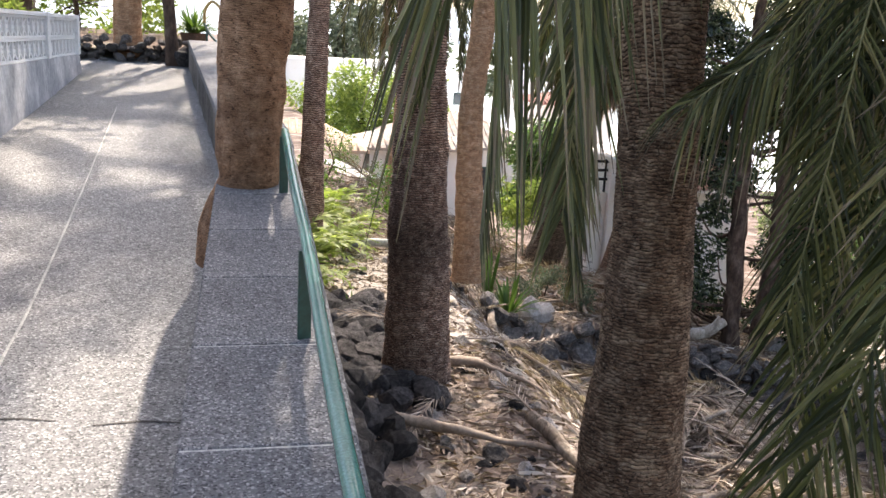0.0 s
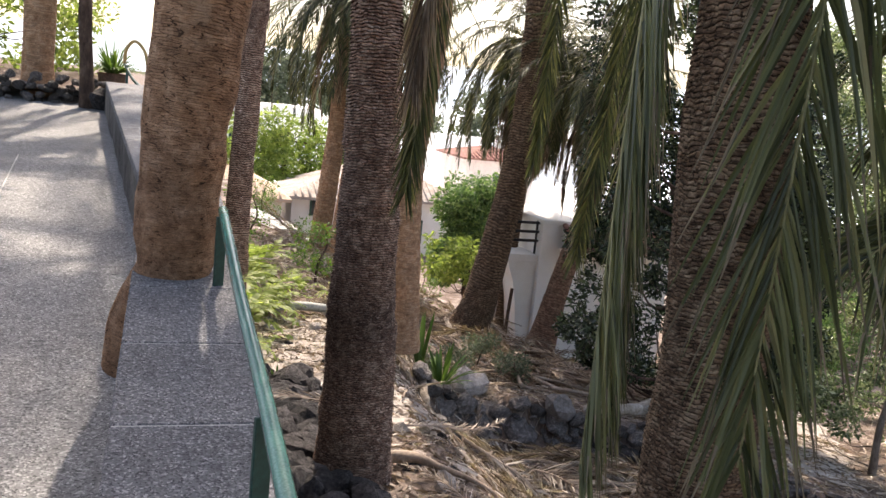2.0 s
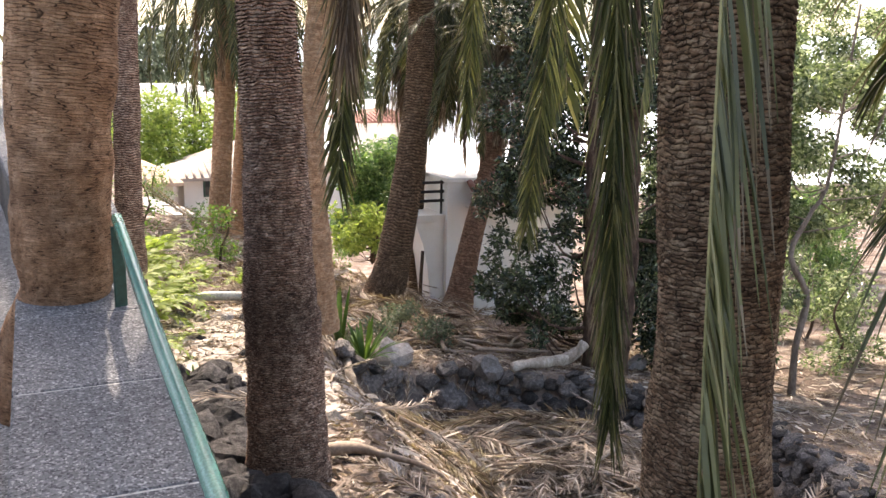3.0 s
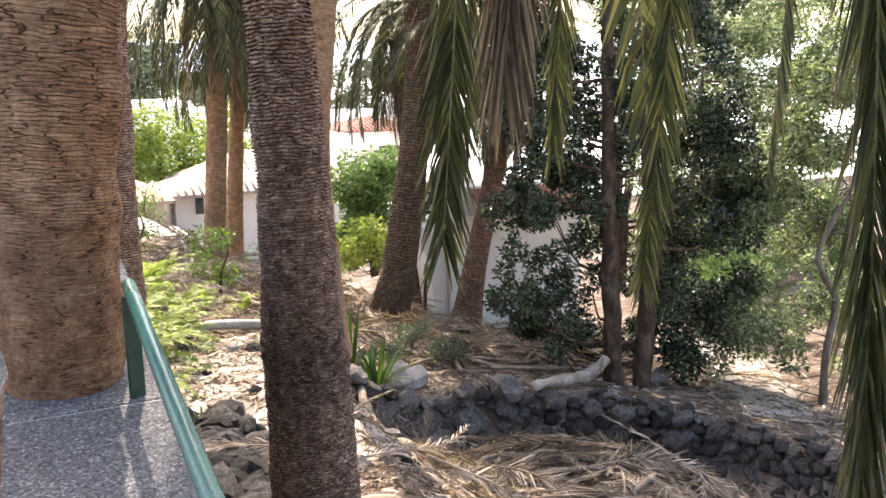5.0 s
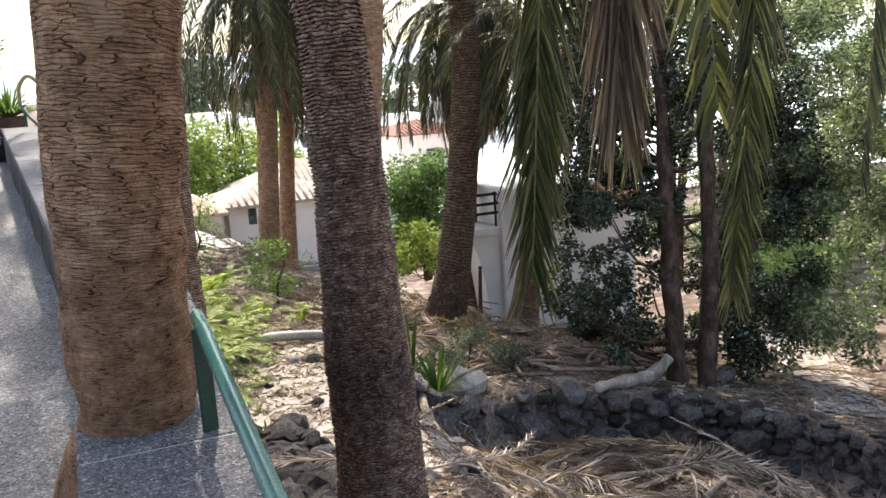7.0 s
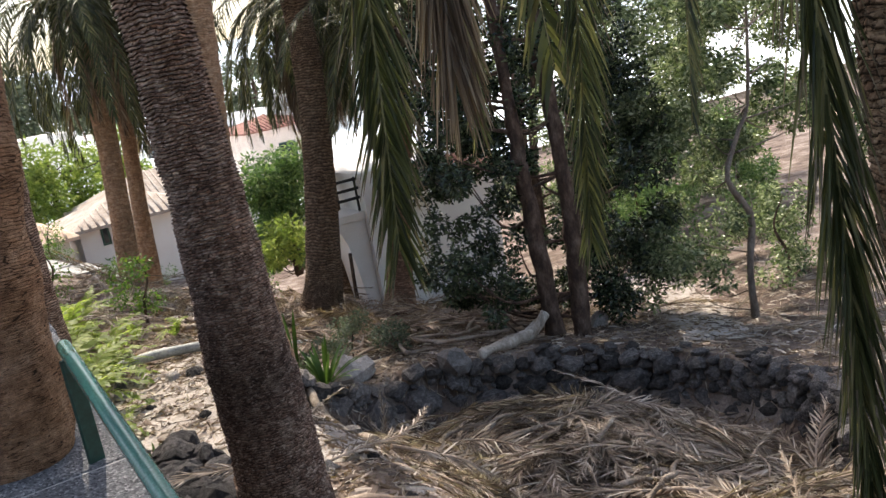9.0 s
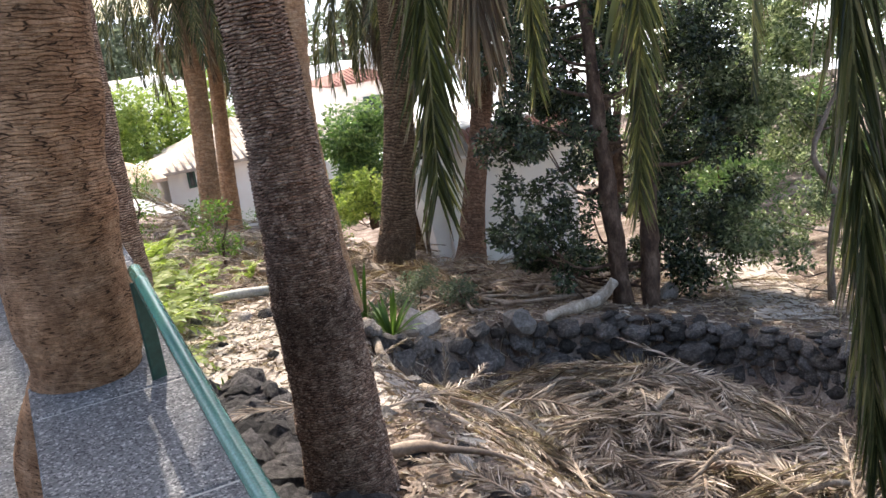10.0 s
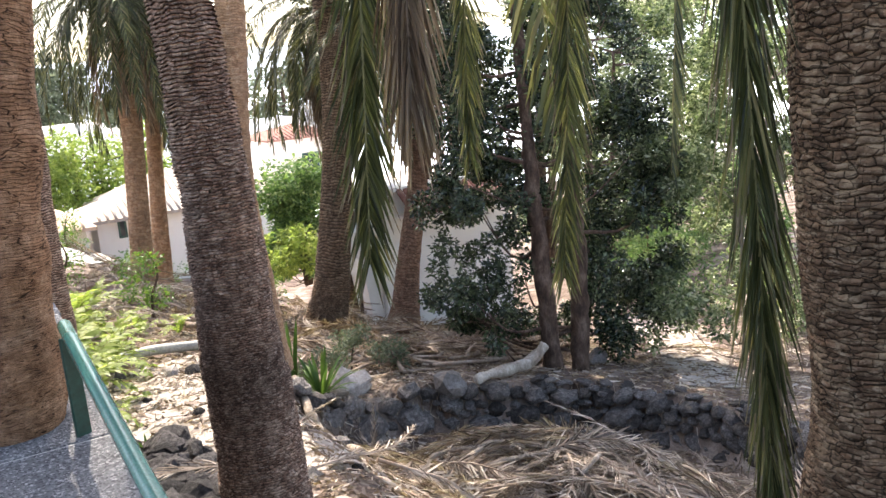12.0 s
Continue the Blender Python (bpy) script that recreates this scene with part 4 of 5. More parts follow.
for k in range(8):
    bm = bmesh.new()
    bmesh.ops.create_icosphere(bm, subdivisions=2, radius=1.0)
    for v in bm.verts:
        c = v.co.copy()
        f = 1 + 0.55 * noise.noise(c * 1.1 + Vector((k * 7.3, 0, 0))) + 0.2 * noise.noise(c * 2.7 + Vector((0, k * 3.1, 0)))
        v.co = Vector((c.x * f, c.y * f * (0.75 + 0.06 * k % 0.3), c.z * f * 0.72))
        for a in range(3):
            v.co[a] = max(-0.82, min(0.82, v.co[a]))
    ROCKS.append(mesh_from(bm, "stone", M_LAVA))
WALL_ROCKS = [r.copy() for r in ROCKS]
for r in WALL_ROCKS:
    r.materials[0] = M_WALL_STONE
PALE = [r.copy() for r in ROCKS[:4]]
for r in PALE:
    r.materials[0] = M_PALE_STONE

rnd = random.Random(5)
count = 0
while count < 285:
    x, y = (rnd.uniform(0.62, 1.4), rnd.uniform(6.2, 9.6)) if count % 5 < 3 else (0.33 + abs(rnd.gauss(0, 0.23)), rnd.uniform(3.5, 7.5))
    if (x - 1.35) ** 2 + (y - 6.9) ** 2 < 0.13 or x > 1.6:
        continue
    r = rnd.choice((0.06, 0.09, 0.12, 0.15, 0.18))
    ob = place("lava_stone", ROCKS[count % 8], None, pose(x, y, ground_z(x, y) + r * 0.45, rnd.uniform(-20, 20), rnd.uniform(-20, 20), rnd.uniform(0, 360)) @ Matrix.Scale(r, 4))
    tagged(ob, "dark rough lava stone lying in a heap below the parapet", "stone", "lava stones below the parapet")
    count += 1
for count in range(100):
    x, y = rnd.uniform(0.6, 3.6), rnd.uniform(4.0, 12)
    r = rnd.choice((0.04, 0.06, 0.08, 0.11))
    if (x - 1.35) ** 2 + (y - 6.9) ** 2 < 0.16 or (x - 1.38) ** 2 + (y - 2.85) ** 2 < 0.2:
        continue
    ob = place("lava_stone", PALE[count % 4] if count % 5 < 2 else ROCKS[count % 8], None, pose(x, y, ground_z(x, y) + r * 0.2, rnd.uniform(-20, 20), rnd.uniform(-20, 20), rnd.uniform(0, 360)) @ Matrix.Scale(r, 4))
    tagged(ob, "grey lava stone half buried in palm litter", "stone", "stones on the slope")


# ---- dry stone wall round the hollow ----
def hollow_edge(a, out=1.04):
    """Point of the hollow's rim at angle a."""
    r = rim_radius(a) * out
    return RIM_X + r * math.cos(radians(a)), RIM_Y + r * math.sin(radians(a))


def rubble_wall(wall, path, height, size, seed, thick, base):
    """Stones piled along a path, each a piece of its own. path gives (x, y) for u in 0..1."""
    rnd = random.Random(seed)
    pts = [path(i / 3000) for i in range(3001)]
    run = np.concatenate([[0.0], np.cumsum([math.dist(a, b) for a, b in zip(pts, pts[1:])])])
    length = float(run[-1])

    def along(u):
        return pts[min(3000, int(np.searchsorted(run, u * length)))]
    rows = max(1, int(height / (size * 0.8)))
    for r in range(rows + 1):
        u = rnd.uniform(0, 0.02)
        while u < 1:
            s = size * rnd.uniform(0.6, 1.35)
            x, y = along(min(1, u))
            x2, y2 = along(min(1, u + 0.02))
            yaw = math.degrees(math.atan2(y2 - y, x2 - x))
            z = base(x, y) + (r + 0.4) / (rows + 0.6) * height + rnd.uniform(-0.04, 0.04)
            m = pose(x + rnd.uniform(-0.06, 0.06), y + rnd.uniform(-0.06, 0.06), z, rnd.uniform(-15, 15), rnd.uniform(-15, 15), yaw + rnd.uniform(-20, 20))
            place("stone", WALL_ROCKS[rnd.randrange(8)], wall, m @ Matrix.Diagonal((s * 0.62, thick * rnd.uniform(0.8, 1.2), s * 0.6, 1)))
            u += s * 1.02 / length


def hollow_wall():
    """Rubble fitted into the face of the bank: the big stones first, smaller ones into the gaps."""
    wall = empty("stone_wall", pose(0, 0, 0), "dry-laid wall of dark lava stones holding the bank of the hollow", "stone wall", kind="structure")
    rnd = random.Random(71)
    length = sum(math.dist(hollow_edge(a), hollow_edge(a + 1)) for a in range(-62, 124))
    laid = []
    for r, tries in [(0.25, 14), (0.17, 110), (0.13, 420), (0.1, 1000), (0.075, 1700), (0.05, 2200)]:
        for k in range(tries):
            q = rnd.random()
            a = 124 - 186 * q
            if r > 0.16 and a < 20 or r > 0.12 and a < -20:
                continue
            foot, head = ground_z(*hollow_edge(a, 0.93)) - 0.04, ground_z(*hollow_edge(a, 1.22)) + 0.02
            z = foot + (head - foot) * (rnd.random() if r < 0.2 else 0.25 + 0.4 * rnd.random())
            rr = r * rnd.uniform(0.85, 1.15)
            u = q * length
            if z + rr * 0.6 > head + 0.05 or any(abs(u - u2) < 0.9 * (rr + r2) and math.hypot(u - u2, (z - z2) * 1.25) < 0.88 * (rr + r2) for u2, z2, r2 in laid):
                continue
            laid.append((u, z, rr))
            x, y = hollow_edge(a, 1.05 + 0.06 * (z - foot))
            m = pose(x, y, z, rnd.uniform(-25, 25), rnd.uniform(-35, 35), a + 90 + rnd.uniform(-25, 25))
            place("stone", WALL_ROCKS[rnd.randrange(8)], wall, m @ Matrix.Diagonal((rr * 1.3, max(0.12, rr * 1.1), rr * 1.1, 1)))
    # rubble thrown on the bank behind the wall's head
    for k in range(60):
        a = rnd.uniform(-58, 60)
        x, y = hollow_edge(a, 1.1 + abs(rnd.gauss(0, 0.07)))
        r = rnd.uniform(0.05, 0.13)
        place("stone", WALL_ROCKS[rnd.randrange(8)], wall, pose(x, y, ground_z(x, y) + r * 0.25, rnd.uniform(-25, 25), rnd.uniform(-25, 25), rnd.uniform(0, 360)) @ Matrix.Diagonal((r * 1.2, r, r * 0.55, 1)))


hollow_wall()


# ---- leaves and trees ----
def leaf_cloud(name, clumps, count, size, material, parent, seed, flat=1.0, aspect=0.45):
    """Many small folded leaves gathered round clump centres (x, y, z, radius)."""
    r = np.random.RandomState(seed)
    C = np.array(clumps, dtype=float)
    wts = C[:, 3] ** 2
    pick = r.choice(len(C), count, p=wts / wts.sum())
    d = r.normal(size=(count, 3))
    d /= np.linalg.norm(d, axis=1)[:, None]
    rad = r.uniform(0.25, 1.0, count) ** 0.6
    P = C[pick, :3] + d * (C[pick, 3] * rad)[:, None] * np.array([1, 1, flat])
    ax = r.normal(size=(count, 3)) * np.array([1, 1, 0.7]) + d * 0.6 + np.array([0, 0, -0.25])
    ax /= np.linalg.norm(ax, axis=1)[:, None]
    sd = np.cross(ax, r.normal(size=(count, 3)))
    sd /= np.linalg.norm(sd, axis=1)[:, None]
    nn = np.cross(ax, sd)
    L = (size * r.uniform(0.6, 1.3, count))[:, None]
    W = L * aspect * 0.5
    V = np.stack([P, P + ax * L * 0.5 + sd * W + nn * W * 0.5, P + ax * L, P + ax * L * 0.5 - sd * W + nn * W * 0.5], 1).reshape(-1, 3)
    i = np.arange(count)[:, None] * 4
    F = np.concatenate([i + np.array([[0, 1, 2]]), i + np.array([[0, 2, 3]])], 1).reshape(-1, 3)
    return place(name, mesh_of(name, V.tolist(), F.tolist(), material), parent)


def tree(label, base, lean, height, trunk_r, clumps, leaves, size, mat, seed, category="tree", stems=1, bark=None, bends=None):
    """A broadleaf tree: tapering stems, limbs reaching into the clumps, and leaves."""
    rnd = random.Random(seed)
    t = empty("tree", pose(*base), label, category)
    for s in range(stems):
        off = Vector((0.35 * s, 0.2 * s * (-1) ** s, 0))
        top = Vector((lean[0] + 0.4 * s, lean[1], height * (1 - 0.1 * s)))
        stem = [off + Vector((0, 0, -0.15)), off + top * 0.3 + Vector((rnd.uniform(-.15, .15), rnd.uniform(-.15, .15), 0)), off + top * 0.65 + Vector((rnd.uniform(-.2, .2), rnd.uniform(-.2, .2), 0)), off + top]
        if bends:
            stem = [Vector(b) for b in bends]
        v, f = tube(stem, [trunk_r * 1.3, trunk_r, trunk_r * 0.7, trunk_r * 0.35], 60 if trunk_r > 0.08 else 20, 14)
        v = [p + Vector((noise.noise(p * 2.3), noise.noise(p * 2.3 + Vector((7, 0, 0))), 0)) * trunk_r * 0.45 + Vector((noise.noise(p * 9), noise.noise(p * 9 + Vector((7, 0, 0))), 0)) * trunk_r * 0.3 for p in v]
        place("trunk", mesh_of("trunk", v, f, bark or M_WOOD, smooth=True), t)
        pts = curve_points(stem, 20)
        for c in clumps[s::stems * (3 if len(clumps) < 90 else 7)]:
            c0 = Vector(c[:3])
            p = min(pts, key=lambda q: (q - c0).length + 2.0 * max(0, q.z - c0.z + 0.5))
            mid = (p + c0) / 2 + Vector((rnd.uniform(-.2, .2), rnd.uniform(-.2, .2), rnd.uniform(-.5, -.1)))
            tube_part("limb", [p, mid, c0], [trunk_r * 0.3, trunk_r * 0.15, trunk_r * 0.05], 8, 6, bark or M_WOOD, t)
    leaf_cloud("crown", clumps, leaves, size, mat, t, seed)
    return t


def clumps_in(n, lo, hi, r0, r1, seed, keep=None):
    rnd = random.Random(seed)
    out = []
    while len(out) < n:
        p = [rnd.uniform(a, b) for a, b in zip(lo, hi)]
        if keep is None or keep(*p):
            out.append((*p, rnd.uniform(r0, r1)))
    return out


# the topmost clumps stand out of view, added to shade the hollow
tree("dark glossy broadleaf tree with several stems behind the stone wall", (7.68, 12.5, ground_z(7.68, 12.5)), (0.1, 0.4), 8.6, 0.12,
     clumps_in(26, (1.35, -0.4, 2.0), (2.6, 1.0, 3.9), 0.2, 0.38, 81) + clumps_in(30, (0.9, 0.0, 4.0), (3.0, 1.4, 6.6), 0.14, 0.32, 681) + clumps_in(66, (-1.25, 0.0, 0.4), (0.0, 1.9, 2.7), 0.1, 0.24, 281)
     + clumps_in(84, (-1.5, 0.2, 2.3), (0.5, 1.6, 6.6), 0.12, 0.28, 381) + clumps_in(34, (0.75, -0.3, 0.1), (2.5, 1.0, 2.2), 0.2, 0.38, 181)
     + clumps_in(12, (0.3, -0.4, 3.6), (1.4, 1.2, 6.4), 0.18, 0.34, 481) + clumps_in(40, (-2.6, -1.2, 6.6), (1.6, 3.2, 9.4), 0.3, 0.6, 581), 96000, 0.095, M_LEAF, 82, stems=2)
tree("light green young tree with a crooked pale stem", (10.4, 11.0, ground_z(10.4, 11.0)), (0.3, 0.2), 6.5, 0.05,
     clumps_in(76, (-0.8, -0.3, 2.1), (3.6, 1.8, 6.0), 0.16, 0.38, 83) + clumps_in(12, (-1.3, 0.0, 0.5), (0.4, 1.4, 1.8), 0.16, 0.3, 183), 30000, 0.095, M_LEAF_MID, 84, stems=1, bark=M_STEM,
     bends=[(0.0, 0, -0.2), (-0.02, 0, 0.9), (0.12, 0, 1.6), (-0.25, 0.05, 2.25), (0.1, 0.1, 2.85), (0.5, 0.15, 3.5), (0.9, 0.3, 6.0)])
tree("pale green tree further down the slope", (16.5, 25, ground_z(16.5, 25)), (0.4, 0.2), 9.0, 0.16,
     clumps_in(100, (0.5, -1.5, 0.4), (9.5, 3.5, 10.5), 0.4, 0.85, 85), 46000, 0.16, M_LEAF_MID, 86, stems=2)
tree("grey-green tree behind the open slope", (15.0, 20.5, ground_z(15.0, 20.5)), (0.4, 0.2), 7.0, 0.12,
     clumps_in(170, (0.6, -1.0, 0.2), (8.0, 2.5, 8.5), 0.3, 0.62, 185), 44000, 0.13, M_LEAF_MID, 186, stems=2)
for bx, by, sd in ((12.7, 12.2, 286), (14.0, 14.2, 288)):
    tree("low leafy shrub on the open slope", (bx, by, ground_z(bx, by)), (0.1, 0.0), 1.5, 0.03,
         clumps_in(16, (-0.7, -0.6, 0.2), (0.7, 0.6, 1.7), 0.18, 0.34, sd), 2600, 0.09, M_LEAF_MID, sd, "shrub")
for bx, by, sd in ((13.4, 16.6, 387), (15.0, 17.4, 388), (16.4, 16.2, 390)):
    tree("tall leafy shrub closing the open slope", (bx, by, ground_z(bx, by)), (0.1, 0.0), 2.6, 0.04,
         clumps_in(26, (-0.9, -0.7, 0.2), (0.9, 0.7, 3.0), 0.22, 0.42, sd), 5200, 0.1, M_LEAF_BUSH, sd, "shrub")
tree("round bright green bush beside the white terrace", (8.9, 26, -4.0), (0.0, 0.0), 2.6, 0.1,
     clumps_in(38, (-0.85, -0.8, 0.4), (0.85, 0.8, 3.3), 0.32, 0.55, 87), 12000, 0.16, M_LEAF_BUSH, 88, "bush")
tree("low yellow-green shrub under the round bush", (8.6, 24.5, -4.0), (0.0, 0.0), 1.0, 0.05,
     clumps_in(16, (-1.6, -0.6, 0.8), (1.2, 0.6, 1.7), 0.2, 0.45, 89), 2600, 0.16, M_LEAF_SUN, 90, "shrub")
for cx, cy, hh, nn, sd in ((0.75, 14.0, 1.2, 8, 391), (1.4, 17.5, 1.3, 9, 291), (2.4, 15.2, 1.0, 6, 491), (2.7, 26.0, 1.2, 12, 592), (4.4, 27.0, 1.2, 12, 593), (5.6, 22.0, 1.0, 12, 691), (4.6, 24.0, 1.3, 14, 791), (6.6, 23.0, 1.2, 14, 891)):
    tree("bright green feathery shrub growing below the parapet", (cx, cy, ground_z(cx, cy)), (0.05, 0.0), hh, 0.02,
         clumps_in(nn, (-0.3, -0.4, 0.15), (0.4, 0.4, hh), 0.12, 0.26, sd), 900, 0.065, M_LEAF_SUN if hh < 0.95 else M_LEAF_BRIGHT, sd, "shrub")
tree("yellow-green trees behind the tiled house", (6.5, 52, -6.0), (0.0, 0.0), 5.0, 0.2,
     clumps_in(34, (-4.5, -2, 1.8), (4.2, 2, 5.4), 0.7, 1.3, 93), 12000, 0.3, M_LEAF_SUN, 94)
tree("hazy grey-green trees far beyond the houses", (9.0, 95, -6.0), (0.0, 0.0), 9.0, 0.4,
     clumps_in(30, (-6, -3, 4.0), (5, 3, 11.0), 1.2, 2.2, 95), 8000, 0.6, M_LEAF_FAR, 96)
# behind the planter at the head of the walkway
tree("yellow-green leafy bushes behind the planter", (-2.6, 15.2, 1.3), (0.0, 0.0), 1.6, 0.04,
     clumps_in(40, (-2.6, -0.9, 0.0), (1.6, 0.9, 1.35), 0.2, 0.4, 97), 5000, 0.12, M_LEAF_SUN, 98, "bush")
tree("dark-trunked garden tree with thin leaves behind the block wall", (-4.4, 18, 1.3), (0.1, 0.0), 4.5, 0.2,
     clumps_in(34, (-2.5, -1.5, 1.2), (3.2, 1.5, 5.0), 0.3, 0.6, 99), 3600, 0.11, M_LEAF_MID, 100, stems=2)


for cx, cy, hh, sd in ((4.95, 14.0, 0.7, 901), (5.3, 13.4, 0.5, 902), (4.3, 13.5, 0.45, 903)):
    tree("grey-green feathery shrub beside the foot of the leaning palm", (cx, cy, ground_z(cx, cy)), (0.05, 0.0), hh, 0.012,
         clumps_in(9, (-0.3, -0.25, 0.1), (0.3, 0.25, hh), 0.1, 0.2, sd), 900, 0.06, M_LEAF_FAR, sd, "shrub")
FEATHER = [frond_mesh("leaf", [(0, 0, 0), (0.1, 0.02 * k, 0.16), (0.24, 0.03 * k, 0.22), (0.42, 0.0, 0.17)], 15, 0.105, 0.03, 58, 0.25, [M_RACHIS, M_LEAF_SUN], 160 + k, rad=0.003, steps=2, lift=0.1) for k in (-1, 0, 1)]
rnd = random.Random(21)
for fx, fy, fs, fn in ((0.48, 9.6, 0.9, 12), (0.5, 10.4, 1.3, 16), (0.65, 11.2, 1.5, 18), (0.95, 11.8, 1.3, 16), (0.7, 12.9, 1.5, 16), (1.3, 12.4, 1.1, 14), (0.95, 13.8, 1.5, 14), (1.55, 13.5, 1.0, 12), (1.35, 15.0, 1.4, 12), (1.7, 16.0, 1.2, 10), (0.85, 10.2, 0.5, 7), (2.0, 14.2, 0.7, 8), (2.4, 13.6, 0.6, 8), (1.15, 10.7, 0.45, 6)):
    weed = empty("leafy_weed", pose(fx, fy, ground_z(fx, fy)), "bright yellow-green weed with lobed leaves in the litter", "weed", "weeds below the parapet")
    for i in range(fn):
        place("leaf", FEATHER[i % 3], weed, pose(0, 0, 0, 0, rnd.uniform(-35, 25), i * 137.5 + rnd.uniform(-20, 20)) @ Matrix.Scale(1.35 * fs * rnd.uniform(0.7, 1.15), 4))

# ---- the path between the trees, its sunlight put into the pale colour ----
def build_path():
    pts = curve_points([(8.9, 10.3, 0), (9.9, 11.7, 0), (11.0, 13.2, 0), (12.0, 14.8, 0), (12.6, 16.4, 0)], 40)
    verts, faces = [], []
    for k, p in enumerate(pts):
        d = (pts[min(40, k + 1)] - pts[max(0, k - 1)]).normalized()
        s = Vector((d.y, -d.x, 0))
        for m in range(9):
            q = p + s * ((m / 4 - 1) * (0.62 + 0.2 * noise.noise((k * 0.35, m * 0.2, 5))))
            verts.append((q.x, q.y, ground_z(q.x, q.y) + (0.02 if 0 < m < 8 else -0.05)))
    faces = [(k * 9 + m, k * 9 + m + 1, k * 9 + 10 + m, k * 9 + 9 + m) for k in range(40) for m in range(8)]
    tagged(place("dust_path", mesh_of("dust_path", verts, faces, M_SUNLIT_DUST, smooth=True)), "dusty path trodden between the trees, coloured pale as if sunlit", "path", kind="structure")


build_path()


def build_dust_bank():
    verts, faces, nx, ny = [], [], 20, 30
    for j in range(ny + 1):
        for i in range(nx + 1):
            u, v = i / nx, j / ny
            y = 7.9 + 4.6 * v
            x = 0.85 + 0.2 * noise.noise((0, y * 1.1, 4)) + (1.9 + 0.35 * noise.noise((9, y * 0.9, 4))) * u
            rim = i in (0, nx) or j in (0, ny)
            verts.append((x, y, ground_z(x, y) + (-0.05 if rim else 0.02 + 0.03 * noise.noise((x * 4, y * 4, 2)))))
    faces = [(j * (nx + 1) + i, j * (nx + 1) + i + 1, (j + 1) * (nx + 1) + i + 1, (j + 1) * (nx + 1) + i) for j in range(ny) for i in range(nx)]
    tagged(place("dust_bank", mesh_of("dust_bank", verts, faces, M_SUNLIT_DUST, smooth=True)), "pale dusty soil on the bank behind the palm foot", "soil", kind="structure")


build_dust_bank()

# ---- dry fronds and litter ----
DRY = [frond_mesh("dry_frond", [(0, 0, 0.02), (0.5, 0.06 * k, 0.08), (1.1, 0.1 * k, 0.06), (1.7, 0.02 * k, 0.02)], 56, 0.34, 0.012, 28 + 4 * k, 0.3, [M_RACHIS_DRY, M_DRY], 200 + k, rad=0.016, steps=3, lift=0.2, ragged=0.5) for k in (-2, -1, 1, 2)]
rnd = random.Random(9)


def slope_pose(x, y, lift, yaw, roll=0.0):
    e = 0.3
    gx = (ground_z(x + e, y) - ground_z(x - e, y)) / (2 * e)
    gy = (ground_z(x, y + e) - ground_z(x, y - e)) / (2 * e)
    n = Vector((-gx, -gy, 1)).normalized()
    return Matrix.Translation((x, y, ground_z(x, y) + lift)) @ n.to_track_quat("Z", "Y").to_matrix().to_4x4() @ pose(0, 0, 0, roll, 0, yaw)


def strew(n, lo, hi, lift, label, group, scale=(0.7, 1.1)):
    for i in range(n):
        x, y = rnd.uniform(lo[0], hi[0]), rnd.uniform(lo[1], hi[1])
        ob = place("dry_palm_frond", DRY[rnd.randrange(4)], None, slope_pose(x, y, lift * rnd.uniform(0.4, 1.8), rnd.uniform(0, 360), rnd.uniform(-60, 60)) @ Matrix.Scale(rnd.uniform(*scale), 4))
        tagged(ob, label, "dry frond", group)


BIG = [frond_mesh("dry_frond", [(0, 0, 0.03), (0.35, 0.05 * k, 0.1), (0.9, 0.16 * k, 0.16), (1.5, 0.2 * k, 0.1), (2.1, 0.1 * k, 0.02)], 62, 0.44, 0.02, 28 + 3 * k, 0.22, [M_RACHIS_DRY, M_DRY], 220 + k, rad=0.02, steps=3, lift=0.16, ragged=0.45, bare=0.2) for k in (-2, -1, 1, 2)]
for k in range(140):
    a, r = rnd.uniform(0, 2 * math.pi), 2.0 * math.sqrt(rnd.random())
    x, y = RIM_X - 0.1 + r * math.cos(a), RIM_Y - 1.0 + r * 1.1 * math.sin(a)
    ob = place("dry_palm_frond", BIG[rnd.randrange(4)], None, slope_pose(x, y, rnd.uniform(0.0, 0.16), rnd.choice((150, 170, 200, 330, 10, 60)) + rnd.gauss(0, 28), rnd.uniform(-40, 40)) @ pose(-0.8, 0, 0) @ Matrix.Scale(rnd.uniform(0.6, 1.0), 4))
    tagged(ob, "straw-coloured dry palm frond heaped in the hollow", "dry frond", "fronds in the hollow")
strew(40, (3.4, 5.5), (7.0, 10.8), 0.1, "straw-coloured dry palm frond heaped in the hollow", "fronds in the hollow")
strew(34, (1.6, 3.5), (4.6, 9.5), 0.03, "brown dry palm frond lying on the stony slope", "fronds on the slope", (0.5, 0.9))
strew(70, (1.2, 13.8), (6.2, 21.0), 0.1, "dry palm frond strewn below the leaning palms", "fronds below the palms")
strew(24, (8.8, 7.0), (13.0, 13.0), 0.03, "pale dry frond on the open slope", "fronds on the open slope")


def heap(fronds, label):
    """Old fronds piled past counting, in one mesh."""
    verts, faces, slots = [], [], []
    for m, me in fronds:
        b = len(verts)
        verts += [m @ v.co for v in me.vertices]
        for p in me.polygons:
            faces.append(tuple(b + k for k in p.vertices))
            slots.append(p.material_index)
    tagged(place("frond_heap", mesh_of("frond_heap", verts, faces, [M_RACHIS_DRY, M_PALM_DEAD], slots)), label, "litter", kind="stuff")


